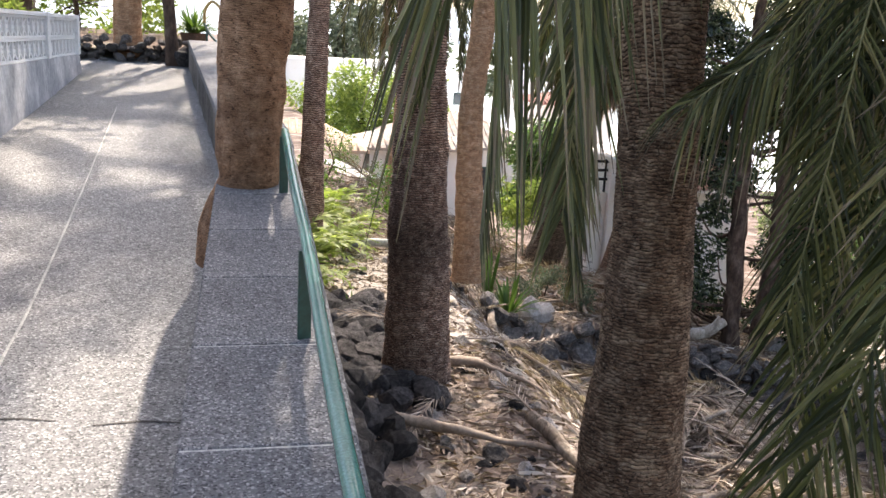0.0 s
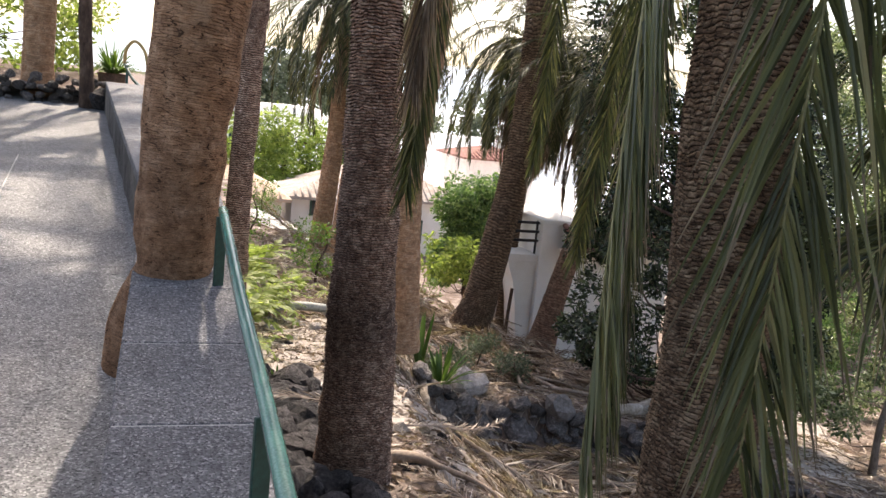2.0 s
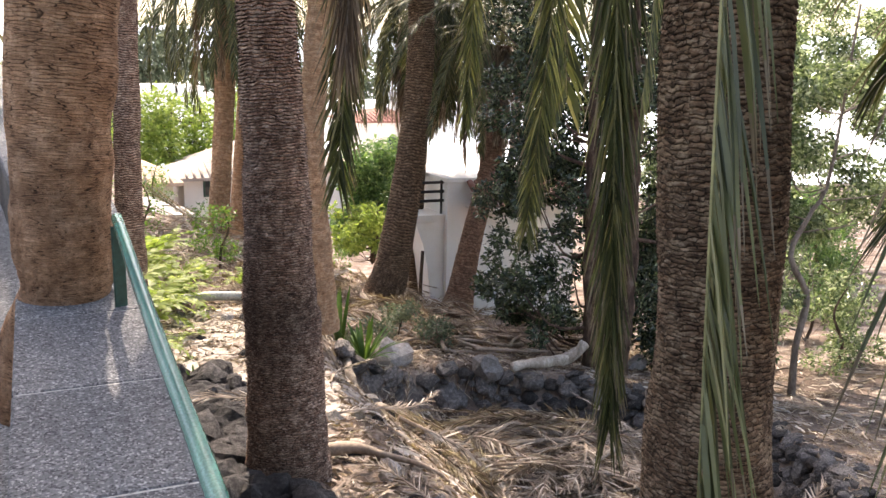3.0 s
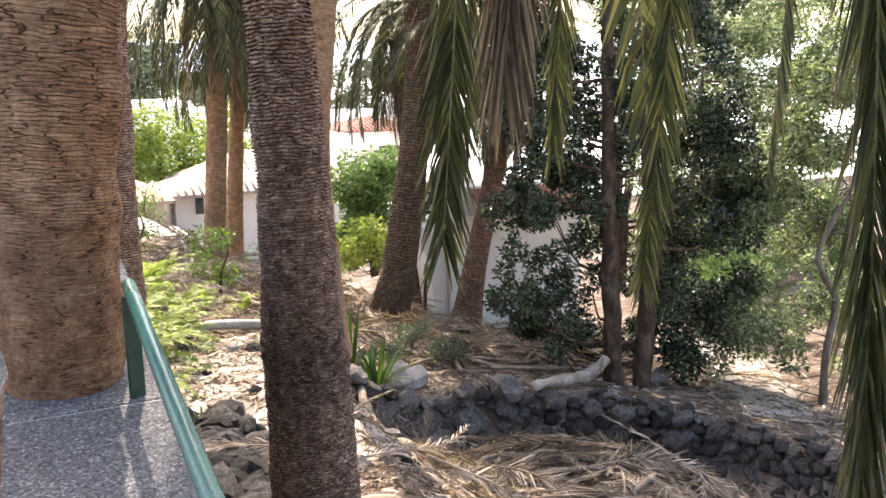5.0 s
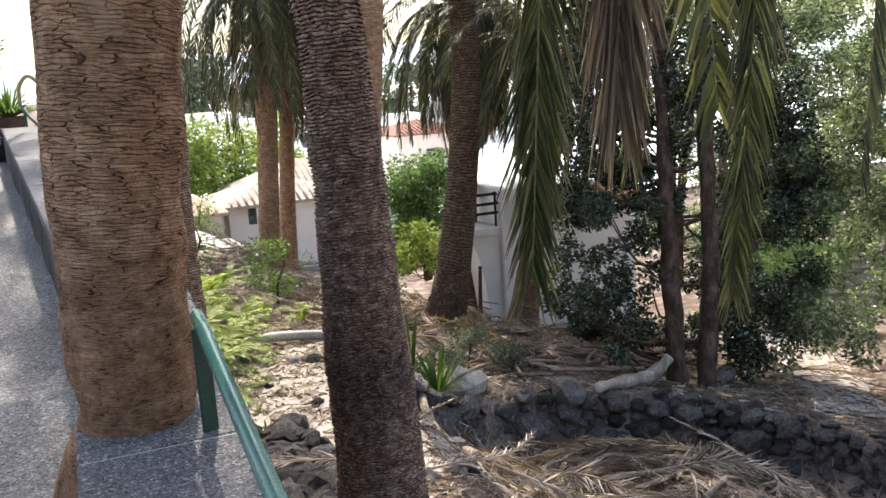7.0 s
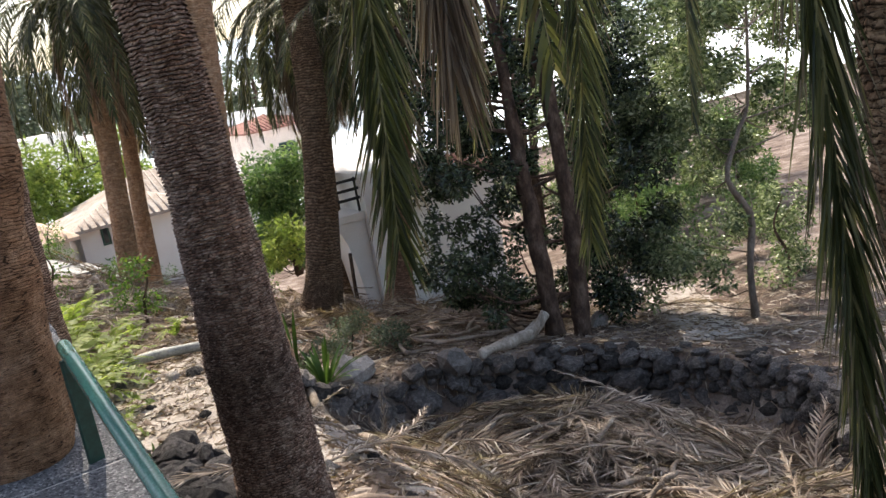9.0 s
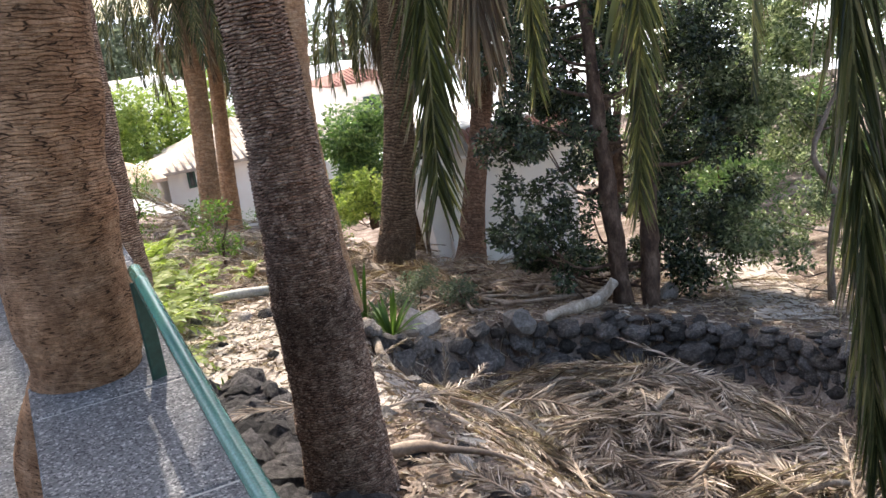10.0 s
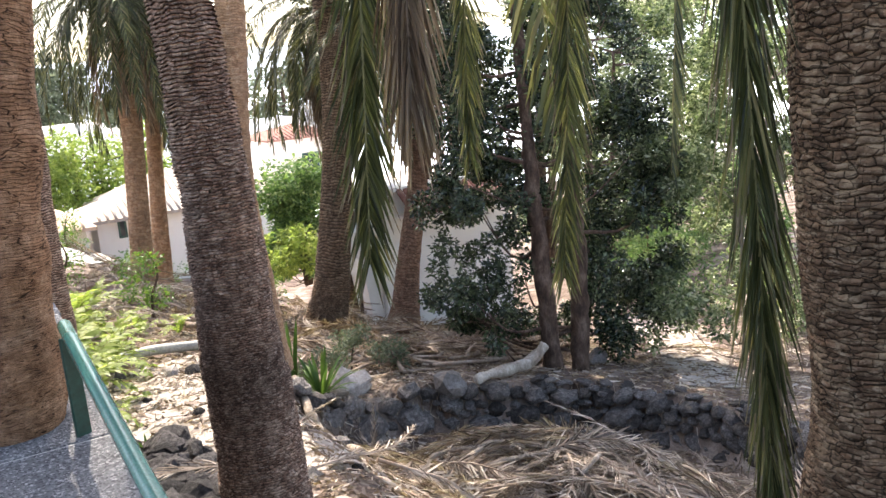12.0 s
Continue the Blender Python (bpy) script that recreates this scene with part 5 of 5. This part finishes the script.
def heap_places(n, lo, hi, lift, scale, kinds=DRY):
    out = []
    for k in range(n):
        x, y = rnd.uniform(lo[0], hi[0]), rnd.uniform(lo[1], hi[1])
        out.append((slope_pose(x, y, lift * rnd.uniform(0.4, 1.8), rnd.uniform(0, 360), rnd.uniform(-60, 60)) @ Matrix.Scale(rnd.uniform(*scale), 4), kinds[rnd.randrange(4)]))
    return out


heap(heap_places(60, (1.8, 16.0), (5.2, 21.0), 0.16, (0.9, 1.4)) + heap_places(22, (5.0, 19.5), (7.5, 22.0), 0.3, (0.9, 1.4)) + heap_places(110, (4.6, 12.7), (10.5, 18.5), 0.07, (0.7, 1.15)), "old brown palm fronds heaped below the leaning palms")
heap(heap_places(55, (5.3, 14.2), (8.2, 17.6), 0.22, (0.6, 1.0), BIG), "dead fronds and leaf stalks piled round the palm feet")
heap(heap_places(45, (4.4, 18.6), (7.2, 22.6), 0.45, (0.6, 1.0), BIG), "tangled heap of dead fronds beside the terrace")


def litter(name, n, lo, hi, size, mat, seed, label, broad=1.0, lift=0.0):
    """Countless scraps of leaf and bark on the ground."""
    r = random.Random(seed)
    verts, faces = [], []
    for i in range(n):
        x, y = r.uniform(lo[0], hi[0]), r.uniform(lo[1], hi[1])
        if x < edge_x(y) + 0.45 or ((x < 0.95 or (x < 1.35 and y > 6)) and y < 9.6 and r.random() < 0.85):
            continue
        a = r.uniform(0, math.pi)
        L, w = size * r.uniform(0.3, 1.5), size * broad * r.uniform(0.02, 0.055)
        dx, dy = math.cos(a), math.sin(a)
        b = len(verts)
        for u in (-0.5, 0, 0.5):
            px, py = x + dx * L * u, y + dy * L * u
            z = ground_z(px, py) + 0.012 + r.uniform(0, 0.03 + lift) + lift * (0.5 - abs(u)) * 0.6
            verts += [(px - dy * w, py + dx * w, z), (px + dy * w, py - dx * w, z + r.uniform(-0.01, 0.02))]
        faces += [(b, b + 1, b + 3, b + 2), (b + 2, b + 3, b + 5, b + 4)]
    tagged(place(name, mesh_of(name, verts, faces, mat)), label, "litter", kind="stuff")


litter("palm_litter", 8000, (0.3, 3.0), (6.0, 14.0), 0.15, M_DRY, 301, "scraps of dry palm leaf strewn over the slope")
litter("palm_litter", 8000, (3.0, 6.0), (14.0, 20.0), 0.24, M_DRY, 302, "dry palm leaf scraps covering the terraces")
litter("leaf_scraps", 5000, (0.3, 3.0), (5.0, 13.0), 0.12, M_LITTER, 304, "curled brown scraps of palm leaf and husk on the soil", 2.6)
litter("bark_scraps", 14000, (0.3, 3.0), (10.0, 16.0), 0.1, M_PALM_DEAD, 303, "grey-brown bark and leaf scraps on the soil")


# ---- houses ----
def slab(name, lo, hi, mat, parent, bev=0.01, label=""):
    return part(name, box(lo, hi, bev), mat, parent, label)


WB = empty("white_building", pose(8.67, 20.3, -4.4), "white building with a terrace railing and red tiled eave", "building")
slab("wall", (0, 0, -1.5), (3.6, 3, 3.38), M_HOUSE, WB)
slab("parapet", (-0.05, -0.05, 3.38), (3.65, 3.05, 3.48), M_HOUSE, WB)
slab("terrace_slab", (-0.78, 0.1, 2.42), (-0.01, 1.6, 2.6), M_HOUSE, WB)
slab("terrace_back", (-0.72, 1.0, -1.5), (-0.01, 1.6, 2.415), M_PINK, WB)
# the buttress that carries the terrace, leaning inwards to its foot
prof = [(-0.74, 2.415), (-0.68, 2.2), (-0.56, 1.9), (-0.45, 1.4), (-0.36, 0.7), (-0.25, -0.6), (-0.012, -0.6), (-0.012, 2.415)]
bt = bmesh.new()
rows_ = [[bt.verts.new((x, y, z)) for x, z in prof] for y in (0.14, 0.9)]
bt.faces.new(rows_[0])
bt.faces.new(rows_[1][::-1])
for k in range(len(prof)):
    q = (k + 1) % len(prof)
    bt.faces.new((rows_[0][q], rows_[0][k], rows_[1][k], rows_[1][q]))
bmesh.ops.recalc_face_normals(bt, faces=bt.faces[:])
part("buttress", bt, M_HOUSE, WB, "curved white buttress under the terrace")
tube_part("prop", [(-0.62, 0.02, -0.6), (-0.66, 0.02, 0.7), (-0.6, 0.05, 1.75)], [0.05, 0.045, 0.04], 10, 8, M_WOOD, WB, "crooked brown prop")
railing = empty("railing", pose(0, 0, 0), "black iron railing on the terrace edge", "")
railing.parent = WB
for z in (2.9, 3.12, 3.34):
    slab("bar", (-0.76, 0.14, z), (-0.02, 0.2, z + 0.065), M_IRON, railing, 0.006)
for x in (-0.74, -0.06):
    slab("upright", (x - 0.025, 0.205, 2.35), (x + 0.025, 0.245, 3.42), M_IRON, railing, 0.004)
TILE = bmesh.new()
for k in range(9):
    w = math.pi * k / 8
    for j, (yy, zz) in enumerate(((0, 0), (-0.42, -0.3))):
        TILE.verts.new((0.085 * math.cos(w) * (1 - 0.1 * j), yy, zz + 0.06 * math.sin(w)))
        TILE.verts.new((0.07 * math.cos(w) * (1 - 0.1 * j), yy, zz + 0.045 * math.sin(w)))
TILE.verts.ensure_lookup_table()
for k in range(8):
    o = k * 4
    q = [TILE.verts[o + i] for i in range(8)]
    TILE.faces.new((q[0], q[4], q[6], q[2]))
    TILE.faces.new((q[1], q[3], q[7], q[5]))
    TILE.faces.new((q[2], q[6], q[7], q[3]))
TILE_MESH = mesh_from(TILE, "tile", M_TILE)
eave = empty("eave", pose(0, 0, 0), "red clay tile eave", "")
eave.parent = WB
slab("eave_board", (0.46, -0.75, 2.76), (3.6, -0.01, 2.82), M_HOUSE, eave)
for r in range(2):
    for k in range(17):
        place("tile", TILE_MESH, eave, pose(0.56 + 0.18 * k, -0.02 - 0.38 * r, 3.4 - 0.27 * r))


def house(label, base, size, roof_h, roof_mat, wall_mat, windows, flat=False, over=0.35):
    w, d, h = size
    t = empty("house", pose(*base), label, "house")
    slab("wall", (0, 0, 0), (w, d, h), wall_mat, t)
    if flat:
        slab("roof", (-0.1, -0.1, h), (w + 0.1, d + 0.1, h + 0.25), wall_mat, t)
    else:
        a = min(w, d) / 2
        v = [(-over, -over, h), (w + over, -over, h), (w + over, d + over, h), (-over, d + over, h), (a, d / 2, h + roof_h), (w - a, d / 2, h + roof_h)]
        v += [(p[0], p[1], p[2] - 0.12) for p in v[:4]]
        f = [(0, 1, 5, 4), (1, 2, 5), (2, 3, 4, 5), (3, 0, 4), (0, 6, 7, 1), (1, 7, 8, 2), (2, 8, 9, 3), (3, 9, 6, 0), (9, 8, 7, 6)]
        roof = place("roof", mesh_of("roof", v, f, roof_mat), t)
        # rolls of tile running down the front slope, and courses across it
        run = d / 2 + over
        for k in range(int((w + 2 * over) / 0.3)):
            x = -over + 0.15 + k * 0.3
            reach = min(1.0, (x + over) / (a + over), (w + over - x) / (a + over))
            if reach > 0.08:
                tube_part("tile", [(x, -over, h + 0.02), (x, -over + run * reach, h + 0.02 + roof_h * reach)], [0.05, 0.05], 2, 6, roof_mat, roof)
    for x, z, ww, wh in windows:
        win = slab("window", (x, -0.05, z), (x + ww, -0.01, z + wh), M_GREEN_DARK, t, 0.005, "dark green framed window")
        slab("pane", (x + 0.08, -0.06, z + 0.08), (x + ww - 0.08, -0.052, z + wh - 0.08), M_GLASSY, win, 0.0)
    return t


house("white cottage with a hipped roof of sun-bleached tiles", (-1.5, 36, -6.2), (5.9, 3.2, 3.4), 1.0, M_TILE_PALE, M_HOUSE, [(2.0, 1.2, 0.8, 1.2)])
house("white side wing of the cottage with a dark window", (4.95, 37.2, -6.2), (4.5, 4, 3.4), 0.85, M_ROOF_GREY, M_HOUSE, [(0.75, 2.6, 0.32, 0.75)])
house("long white house with a grey roof behind the palms", (6.6, 44, -7.2), (8, 6, 3.7), 1.5, M_ROOF_GREY, M_HOUSE, [(2, 1.5, 1, 1.2), (5, 1.5, 1, 1.2)])
house("flat-roofed white building far off", (2.5, 72, -6.0), (9, 8, 5.6), 0, M_HOUSE, M_HOUSE, [(2, 2.5, 1.2, 1.4), (5, 2.5, 1.2, 1.4)], True)
house("pale pink house with a red tiled roof far behind the palms", (19.4, 58, -6.0), (5, 6, 4.0), 0.8, M_TILE, M_PINK, [(2, 1.5, 1.2, 1.4)])

for hx, hy, hw, hd in ((13.5, 88, 9, 4.4), (28, 92, 7, 3.6), (36, 90, 10, 4.6)):
    house("white flat-roofed building in the bright haze", (hx, hy, -6.0), (hw, 6, hd), 0, M_HOUSE, M_HOUSE, [(1.5, 1.6, 1.0, 1.2), (hw - 2.5, 1.6, 1.0, 1.2)], True)
for hx, hy, sd, ht in ((18, 100, 601, 8.5), (27, 104, 602, 7.5), (36, 100, 603, 9.0), (45, 106, 604, 8.0)):
    tree("hazy grey-green tree far beyond the houses", (hx, hy, -6.0), (0.2, 0.0), ht, 0.3,
         clumps_in(16, (-3.2, -2, 2.5), (3.2, 2, ht), 1.0, 1.7, sd), 3200, 0.6, M_LEAF_FAR, sd)

# ---- haze of the distance, as glowing sheets ----
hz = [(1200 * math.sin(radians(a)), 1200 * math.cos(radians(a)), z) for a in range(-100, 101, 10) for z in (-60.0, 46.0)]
tagged(place("backdrop", mesh_of("backdrop", hz, [(2 * k, 2 * k + 2, 2 * k + 3, 2 * k + 1) for k in range(20)], M_HAZE_GLOW)), "glowing screen for the bright haze along the horizon", "backdrop", kind="structure")
tagged(place("plain", mesh_of("plain", [(-1200, 47, -6.0), (1200, 47, -6.0), (1200, 1190, -6.0), (-1200, 1190, -6.0)], [(0, 1, 2, 3)], M_HAZE_GLOW)), "glowing sheet standing in for bright haze over the low ground", "plain", kind="structure")

# ---- the head of the walkway ----
PLANTER = empty("planter_wall", pose(0, 0, 0), "low planter wall of dark rubble at the head of the walkway", "planter", kind="structure")


def planter_path(u):
    p = curve_points([(-2.5, 12.75, 0), (-1.9, 12.62, 0), (-1.3, 12.6, 0), (-0.98, 12.7, 0), (-0.86, 12.5, 0)], 50)[int(u * 50)]
    return p.x, p.y


rubble_wall(PLANTER, planter_path, 0.32, 0.11, 73, 0.09, lambda x, y: road_z(y) - 0.05)
soil = bmesh.new()
bmesh.ops.create_grid(soil, x_segments=12, y_segments=8, size=0.5)
for v in soil.verts:
    x, y = -2.2 + v.co.x * 2.6, 14.2 + v.co.y * 3.2
    v.co = Vector((x, y, road_z(y) + 0.16 + 0.06 * noise.noise((x * 2, y * 2, 0))))
tagged(place("planter_soil", mesh_from(soil, "planter_soil", M_SOIL)), "dark soil of the planter under leafy bushes", "soil", kind="structure")
tree("slim dark tree trunk at the end of the parapet", (-0.97, 12.35, road_z(12.35) - 0.05), (-0.12, 0.0), 5.2, 0.07,
     clumps_in(14, (-0.9, -0.8, 3.6), (0.7, 0.8, 5.6), 0.3, 0.5, 131), 2600, 0.12, M_LEAF_MID, 132)
ob = place("boulder", ROCKS[3], None, pose(-0.82, 12.3, road_z(12.3) + 0.13, 10, 0, 40) @ Matrix.Scale(0.17, 4))
tagged(ob, "dark rounded boulder at the foot of the slim trunk", "boulder")


def strap_plant(label, base, n, length, width, spread, seed, mat, pot=None, category="plant"):
    """Arching strap leaves from one base; pot gives its radius and height."""
    r = random.Random(seed)
    t = empty("potted_plant" if pot else "strap_plant", pose(*base), label, category)
    h = 0.0
    if pot:
        h = pot[1]
        v, f = tube([(0, 0, 0), (0, 0, h * 0.5), (0, 0, h * 0.93), (0, 0, h)], [pot[0] * 0.7, pot[0] * 0.88, pot[0] * 1.0, pot[0] * 1.08], 9, 18)
        place("pot", mesh_of("pot", v, f, M_POT, smooth=True), t)
    verts, faces = [], []
    for i in range(n):
        a, e = r.uniform(0, 2 * math.pi), r.uniform(0.1, 1.0) ** 0.7 * spread
        L = length * r.uniform(0.6, 1.1)
        d = Vector((math.cos(a), math.sin(a), 0))
        sd = Vector((-d.y, d.x, 0))
        b = len(verts)
        for j in range(6):
            u = j / 5
            p = Vector((0, 0, h * 0.95)) + d * (L * math.sin(e) * u + 0.03) + Vector((0, 0, L * (math.cos(e) * u - 0.45 * e * u * u)))
            w = width * (0.7 + 0.6 * u) * (1 - u ** 3) + 0.001
            verts += [p - sd * w, p - Vector((0, 0, w * 0.4)), p + sd * w]
        for j in range(5):
            for e2 in range(2):
                k = b + j * 3 + e2
                faces.append((k, k + 1, k + 4, k + 3))
    place("leaves", mesh_of("leaves", verts, faces, mat), t)
    return t


strap_plant("green bushy plant in a dark pot beside the path", (-0.8, 14.0, road_z(14.0)), 150, 0.62, 0.012, 1.1, 141, M_STRAP, (0.2, 0.28))
strap_plant("bright strap-leaved plant on the bank above the stone wall", (3.9, 12.6, ground_z(3.9, 12.6)), 34, 0.75, 0.03, 0.9, 142, M_STRAP)
strap_plant("tall fresh green shoot beside the strap-leaved plant", (3.7, 13.1, ground_z(3.7, 13.1)), 12, 0.95, 0.035, 0.28, 143, M_STRAP)
strap_plant("small tuft of green leaves among the litter", (1.1, 9.4, ground_z(1.1, 9.4)), 20, 0.22, 0.012, 1.1, 144, M_STRAP)

far_rail = empty("path_handrail", pose(-0.4, 12.9, road_z(12.9)), "green handrail with an ochre hoop at the head of the path", "handrail")
tube_part("rail", [(-0.22, 0.3, 0.52), (-0.1, -0.1, 0.34), (0.1, -0.7, 0.2)], [0.018, 0.018], 12, 8, M_GREEN_DARK, far_rail)
for dx, dy, h in ((-0.18, 0.2, 0.5), (-0.06, -0.2, 0.32), (0.08, -0.62, 0.22)):
    tube_part("post", [(dx, dy, -0.05), (dx, dy, h)], [0.016, 0.016], 2, 8, M_GREEN_DARK, far_rail)
tube_part("hoop", [(-0.22, 0.3, 0.5), (-0.2, 0.25, 0.7), (-0.1, 0.2, 0.81), (0.02, 0.1, 0.7), (0.07, 0.05, 0.5), (0.06, 0.0, 0.3)], [0.022, 0.022], 24, 10, M_YELLOW, far_rail, "ochre curved hoop")
up = empty("utility_pole", pose(0.4, 34, -5), "slim grey utility pole standing behind the path", "pole")
tube_part("pole", [(0, 0, 0), (0, 0, 14)], [0.11, 0.08], 4, 10, M_WOOD, up)
tube_part("crossarm", [(-0.7, 0, 13.3), (0.7, 0, 13.3)], [0.05, 0.05], 2, 8, M_WOOD, up)

# ---- fallen wood, pipes, boulders on the slope ----
def lying(name, label, category, pts, radii, mat, sides=12, n=24, rough=0.0):
    v, f = tube(pts, radii, n, sides)
    if rough:
        v = [p + Vector((noise.noise(p * 5), noise.noise(p * 5 + Vector((9, 0, 0))), noise.noise(p * 5 + Vector((0, 9, 0))))) * rough for p in map(Vector, v)]
    return tagged(place(name, mesh_of(name, v, f, mat, smooth=True)), label, category)


def on(x, y, h):
    return (x, y, ground_z(x, y) + h)


lying("fallen_log", "bleached broken log lying behind the stone wall", "log", [on(5.95, 12.0, 0.1), on(6.4, 12.08, 0.12), on(6.9, 12.2, 0.17), on(7.25, 12.35, 0.27), on(7.5, 12.45, 0.4)], [0.05, 0.09, 0.1, 0.1, 0.05], M_LOG_PALE, 22, 60, 0.05)
lying("branch_stub", "pale broken branch stub beside the log", "branch", [on(7.0, 12.2, 0.2), on(7.12, 12.12, 0.36), on(7.18, 12.08, 0.5)], [0.07, 0.05, 0.02], M_LOG_PALE, 12, 14, 0.03)
lying("thin_log", "thin pale log lying down the bank", "log", [on(3.55, 12.6, 0.1), on(3.2, 10.8, 0.1), on(2.75, 8.7, 0.08)], [0.05, 0.05, 0.035], M_LOG, 10, 30, 0.03)
for k, (x, y, tilt, yaw) in enumerate(((3.75, 10.95, -74, 35), (4.05, 11.1, -62, 120))):
    tagged(place("dry_palm_frond", DRY[1 + k], None, pose(x, y, ground_z(x, y) - 0.03, 0, tilt, yaw) @ Matrix.Scale(0.55 - 0.12 * k, 4)), "dry brown frond propped upright against the stone wall", "dry frond", "fronds in the hollow")
for x, y, tilt, yaw in ((2.7, 23.4, 14, 30), (3.2, 24.0, 8, 10), (2.3, 24.3, 18, 55)):
    tagged(place("grey_board", mesh_from(box((-0.55, -0.3, 0), (0.55, 0.3, 0.03), 0.006), "grey_board", M_PIPE), None, pose(x, y, ground_z(x, y) + 0.12, tilt, 6, yaw)), "pale grey board lying on the slope near the cottage", "board")
lying("water_pipe", "grey pipe lying across the slope", "pipe", [on(1.3, 12.62, 0.1), on(1.85, 12.6, 0.14), on(2.6, 12.45, 0.12)], [0.06, 0.06], M_PIPE, 12, 20)
lying("water_pipe", "grey pipe half hidden behind the leaning palm", "pipe", [on(4.4, 16.0, 0.1), on(4.9, 15.3, 0.1), on(5.4, 14.7, 0.08)], [0.055, 0.055], M_PIPE, 12, 16)
rnd = random.Random(78)
for k in range(22):
    a, r = rnd.uniform(0, 360), 2.0 * math.sqrt(rnd.random())
    x, y, w = RIM_X + r * math.cos(radians(a)), RIM_Y - 1.0 + r * math.sin(radians(a)), radians(rnd.choice((150, 175, 20, 75)) + rnd.gauss(0, 30))
    L, bow, up = rnd.uniform(0.5, 1.5), rnd.uniform(-0.3, 0.3), rnd.uniform(0.12, 0.3)
    pts = [(x + math.cos(w) * L * (q - 0.5) - math.sin(w) * bow * L * (1 - 4 * (q - 0.5) ** 2), y + math.sin(w) * L * (q - 0.5) + math.cos(w) * bow * L * (1 - 4 * (q - 0.5) ** 2)) for q in (0, 0.33, 0.67, 1)]
    lying("frond_stalk", "pale curved frond stalk lying on the heap in the hollow", "stalk", [on(px, py, up * g) for (px, py), g in zip(pts, (1.0, 1.1, 0.8, 0.4))], [0.032, 0.026, 0.02, 0.01], M_LOG if k % 3 else M_RACHIS_DRY, 8, 16, 0.02)
rnd = random.Random(77)
for pts in [tuple((x + dx * k * 0.6, y + dy * k * 0.6) for k in range(3)) for x, y, dx, dy in [(rnd.uniform(2.2, 8.2), rnd.uniform(13.6, 20.0), rnd.uniform(-1, 1), rnd.uniform(-1, 1)) for _ in range(60)] + [(rnd.uniform(4.6, 8.4), rnd.uniform(12.8, 17.6), rnd.uniform(-1, 1), rnd.uniform(-1, 1)) for _ in range(55)]] + [*(((6.2, 16.2), (5.8, 14.8), (5.4, 13.4)), ((6.8, 16.4), (6.5, 15.0), (6.1, 14.0)), ((7.0, 15.6), (6.3, 15.2), (5.6, 15.2)), ((2.0, 17.5), (3.0, 17.8), (4.2, 17.4)), ((1.7, 18.6), (2.7, 18.4), (3.9, 18.9)), ((2.2, 19.4), (3.4, 19.2), (4.4, 19.9)))]:
    lying("dry_stalk", "bare dry palm stalk lying in the litter", "stalk", [on(x, y, 0.12 + 0.06 * k) for k, (x, y) in enumerate(pts)], [0.034, 0.027, 0.013], M_RACHIS_DRY if len(pts) % 2 else M_LOG, 7, 14, 0.012)
for x, y, r, k, lab in ((5.62, 12.12, 0.27, 0, "rounded grey boulder on top of the stone wall"), (4.4, 12.9, 0.33, 5, "pale boulder behind the strap-leaved plant"), (3.3, 11.2, 0.14, 2, "grey boulder on the bank"), (8.6, 12.6, 0.2, 4, "grey boulder near the tree")):
    tagged(place("boulder", PALE[k % 4], None, pose(x, y, ground_z(x, y) + r * 0.55, 5, 8, 40 * k) @ Matrix.Scale(r, 4)), lab, "boulder")
lying("dry_spathe", "curled golden frond base lying beside the palm foot", "frond base", [on(1.62, 7.1, 0.1), on(1.95, 6.95, 0.07), on(2.4, 6.6, 0.03), on(2.9, 6.3, 0.02)], [0.05, 0.038, 0.016, 0.008], M_RACHIS_DRY, 10, 20, 0.03)
lying("dry_spathe", "long brown frond stalk lying across the stones", "frond stalk", [on(0.85, 5.75, 0.06), on(1.4, 5.55, 0.09), on(2.1, 5.2, 0.05)], [0.04, 0.032, 0.014], M_RACHIS_DRY, 10, 20, 0.03)
lying("dry_spathe", "broken pale frond stalk among dry leaves", "frond stalk", [on(1.95, 5.6, 0.16), on(2.05, 5.2, 0.1), on(2.15, 4.8, 0.05)], [0.05, 0.05, 0.03], M_LOG, 10, 16, 0.02)
tagged(place("palm_roots", ROCKS[2].copy(), None, pose(1.36, 6.88, -1.22, 0, 0, 20) @ Matrix.Diagonal((0.42, 0.5, 0.22, 1))), "dark root mound at the foot of the palm", "roots").data.materials[0] = M_BARK_B

# ---- slabs of the parapet, blocks of the wall ----
SLAB = mesh_from(box((0, -0.288, -0.06), (0.422, 0.288, 0), 0.006), "slab", M_CAP)
for k in range(-15, 14):
    yc = 4.32 - 0.29 + 0.58 * k
    place("slab", SLAB, PARAPET, Matrix.Translation((edge_x(yc), yc, cap_z(yc))) @ pose(0, 0, 0, math.degrees(math.atan(0.082)), 0, 5.7 * sm(5.5, 6.5, yc)))
BLOCK = block_mesh()
for r in range(2):
    for k in range(76):
        yb = -3.9 + 0.2 * k
        place("block", BLOCK, GARDEN_WALL, pose(wall_x(yb), yb, 1.262 + 0.1 + 0.2 * r))
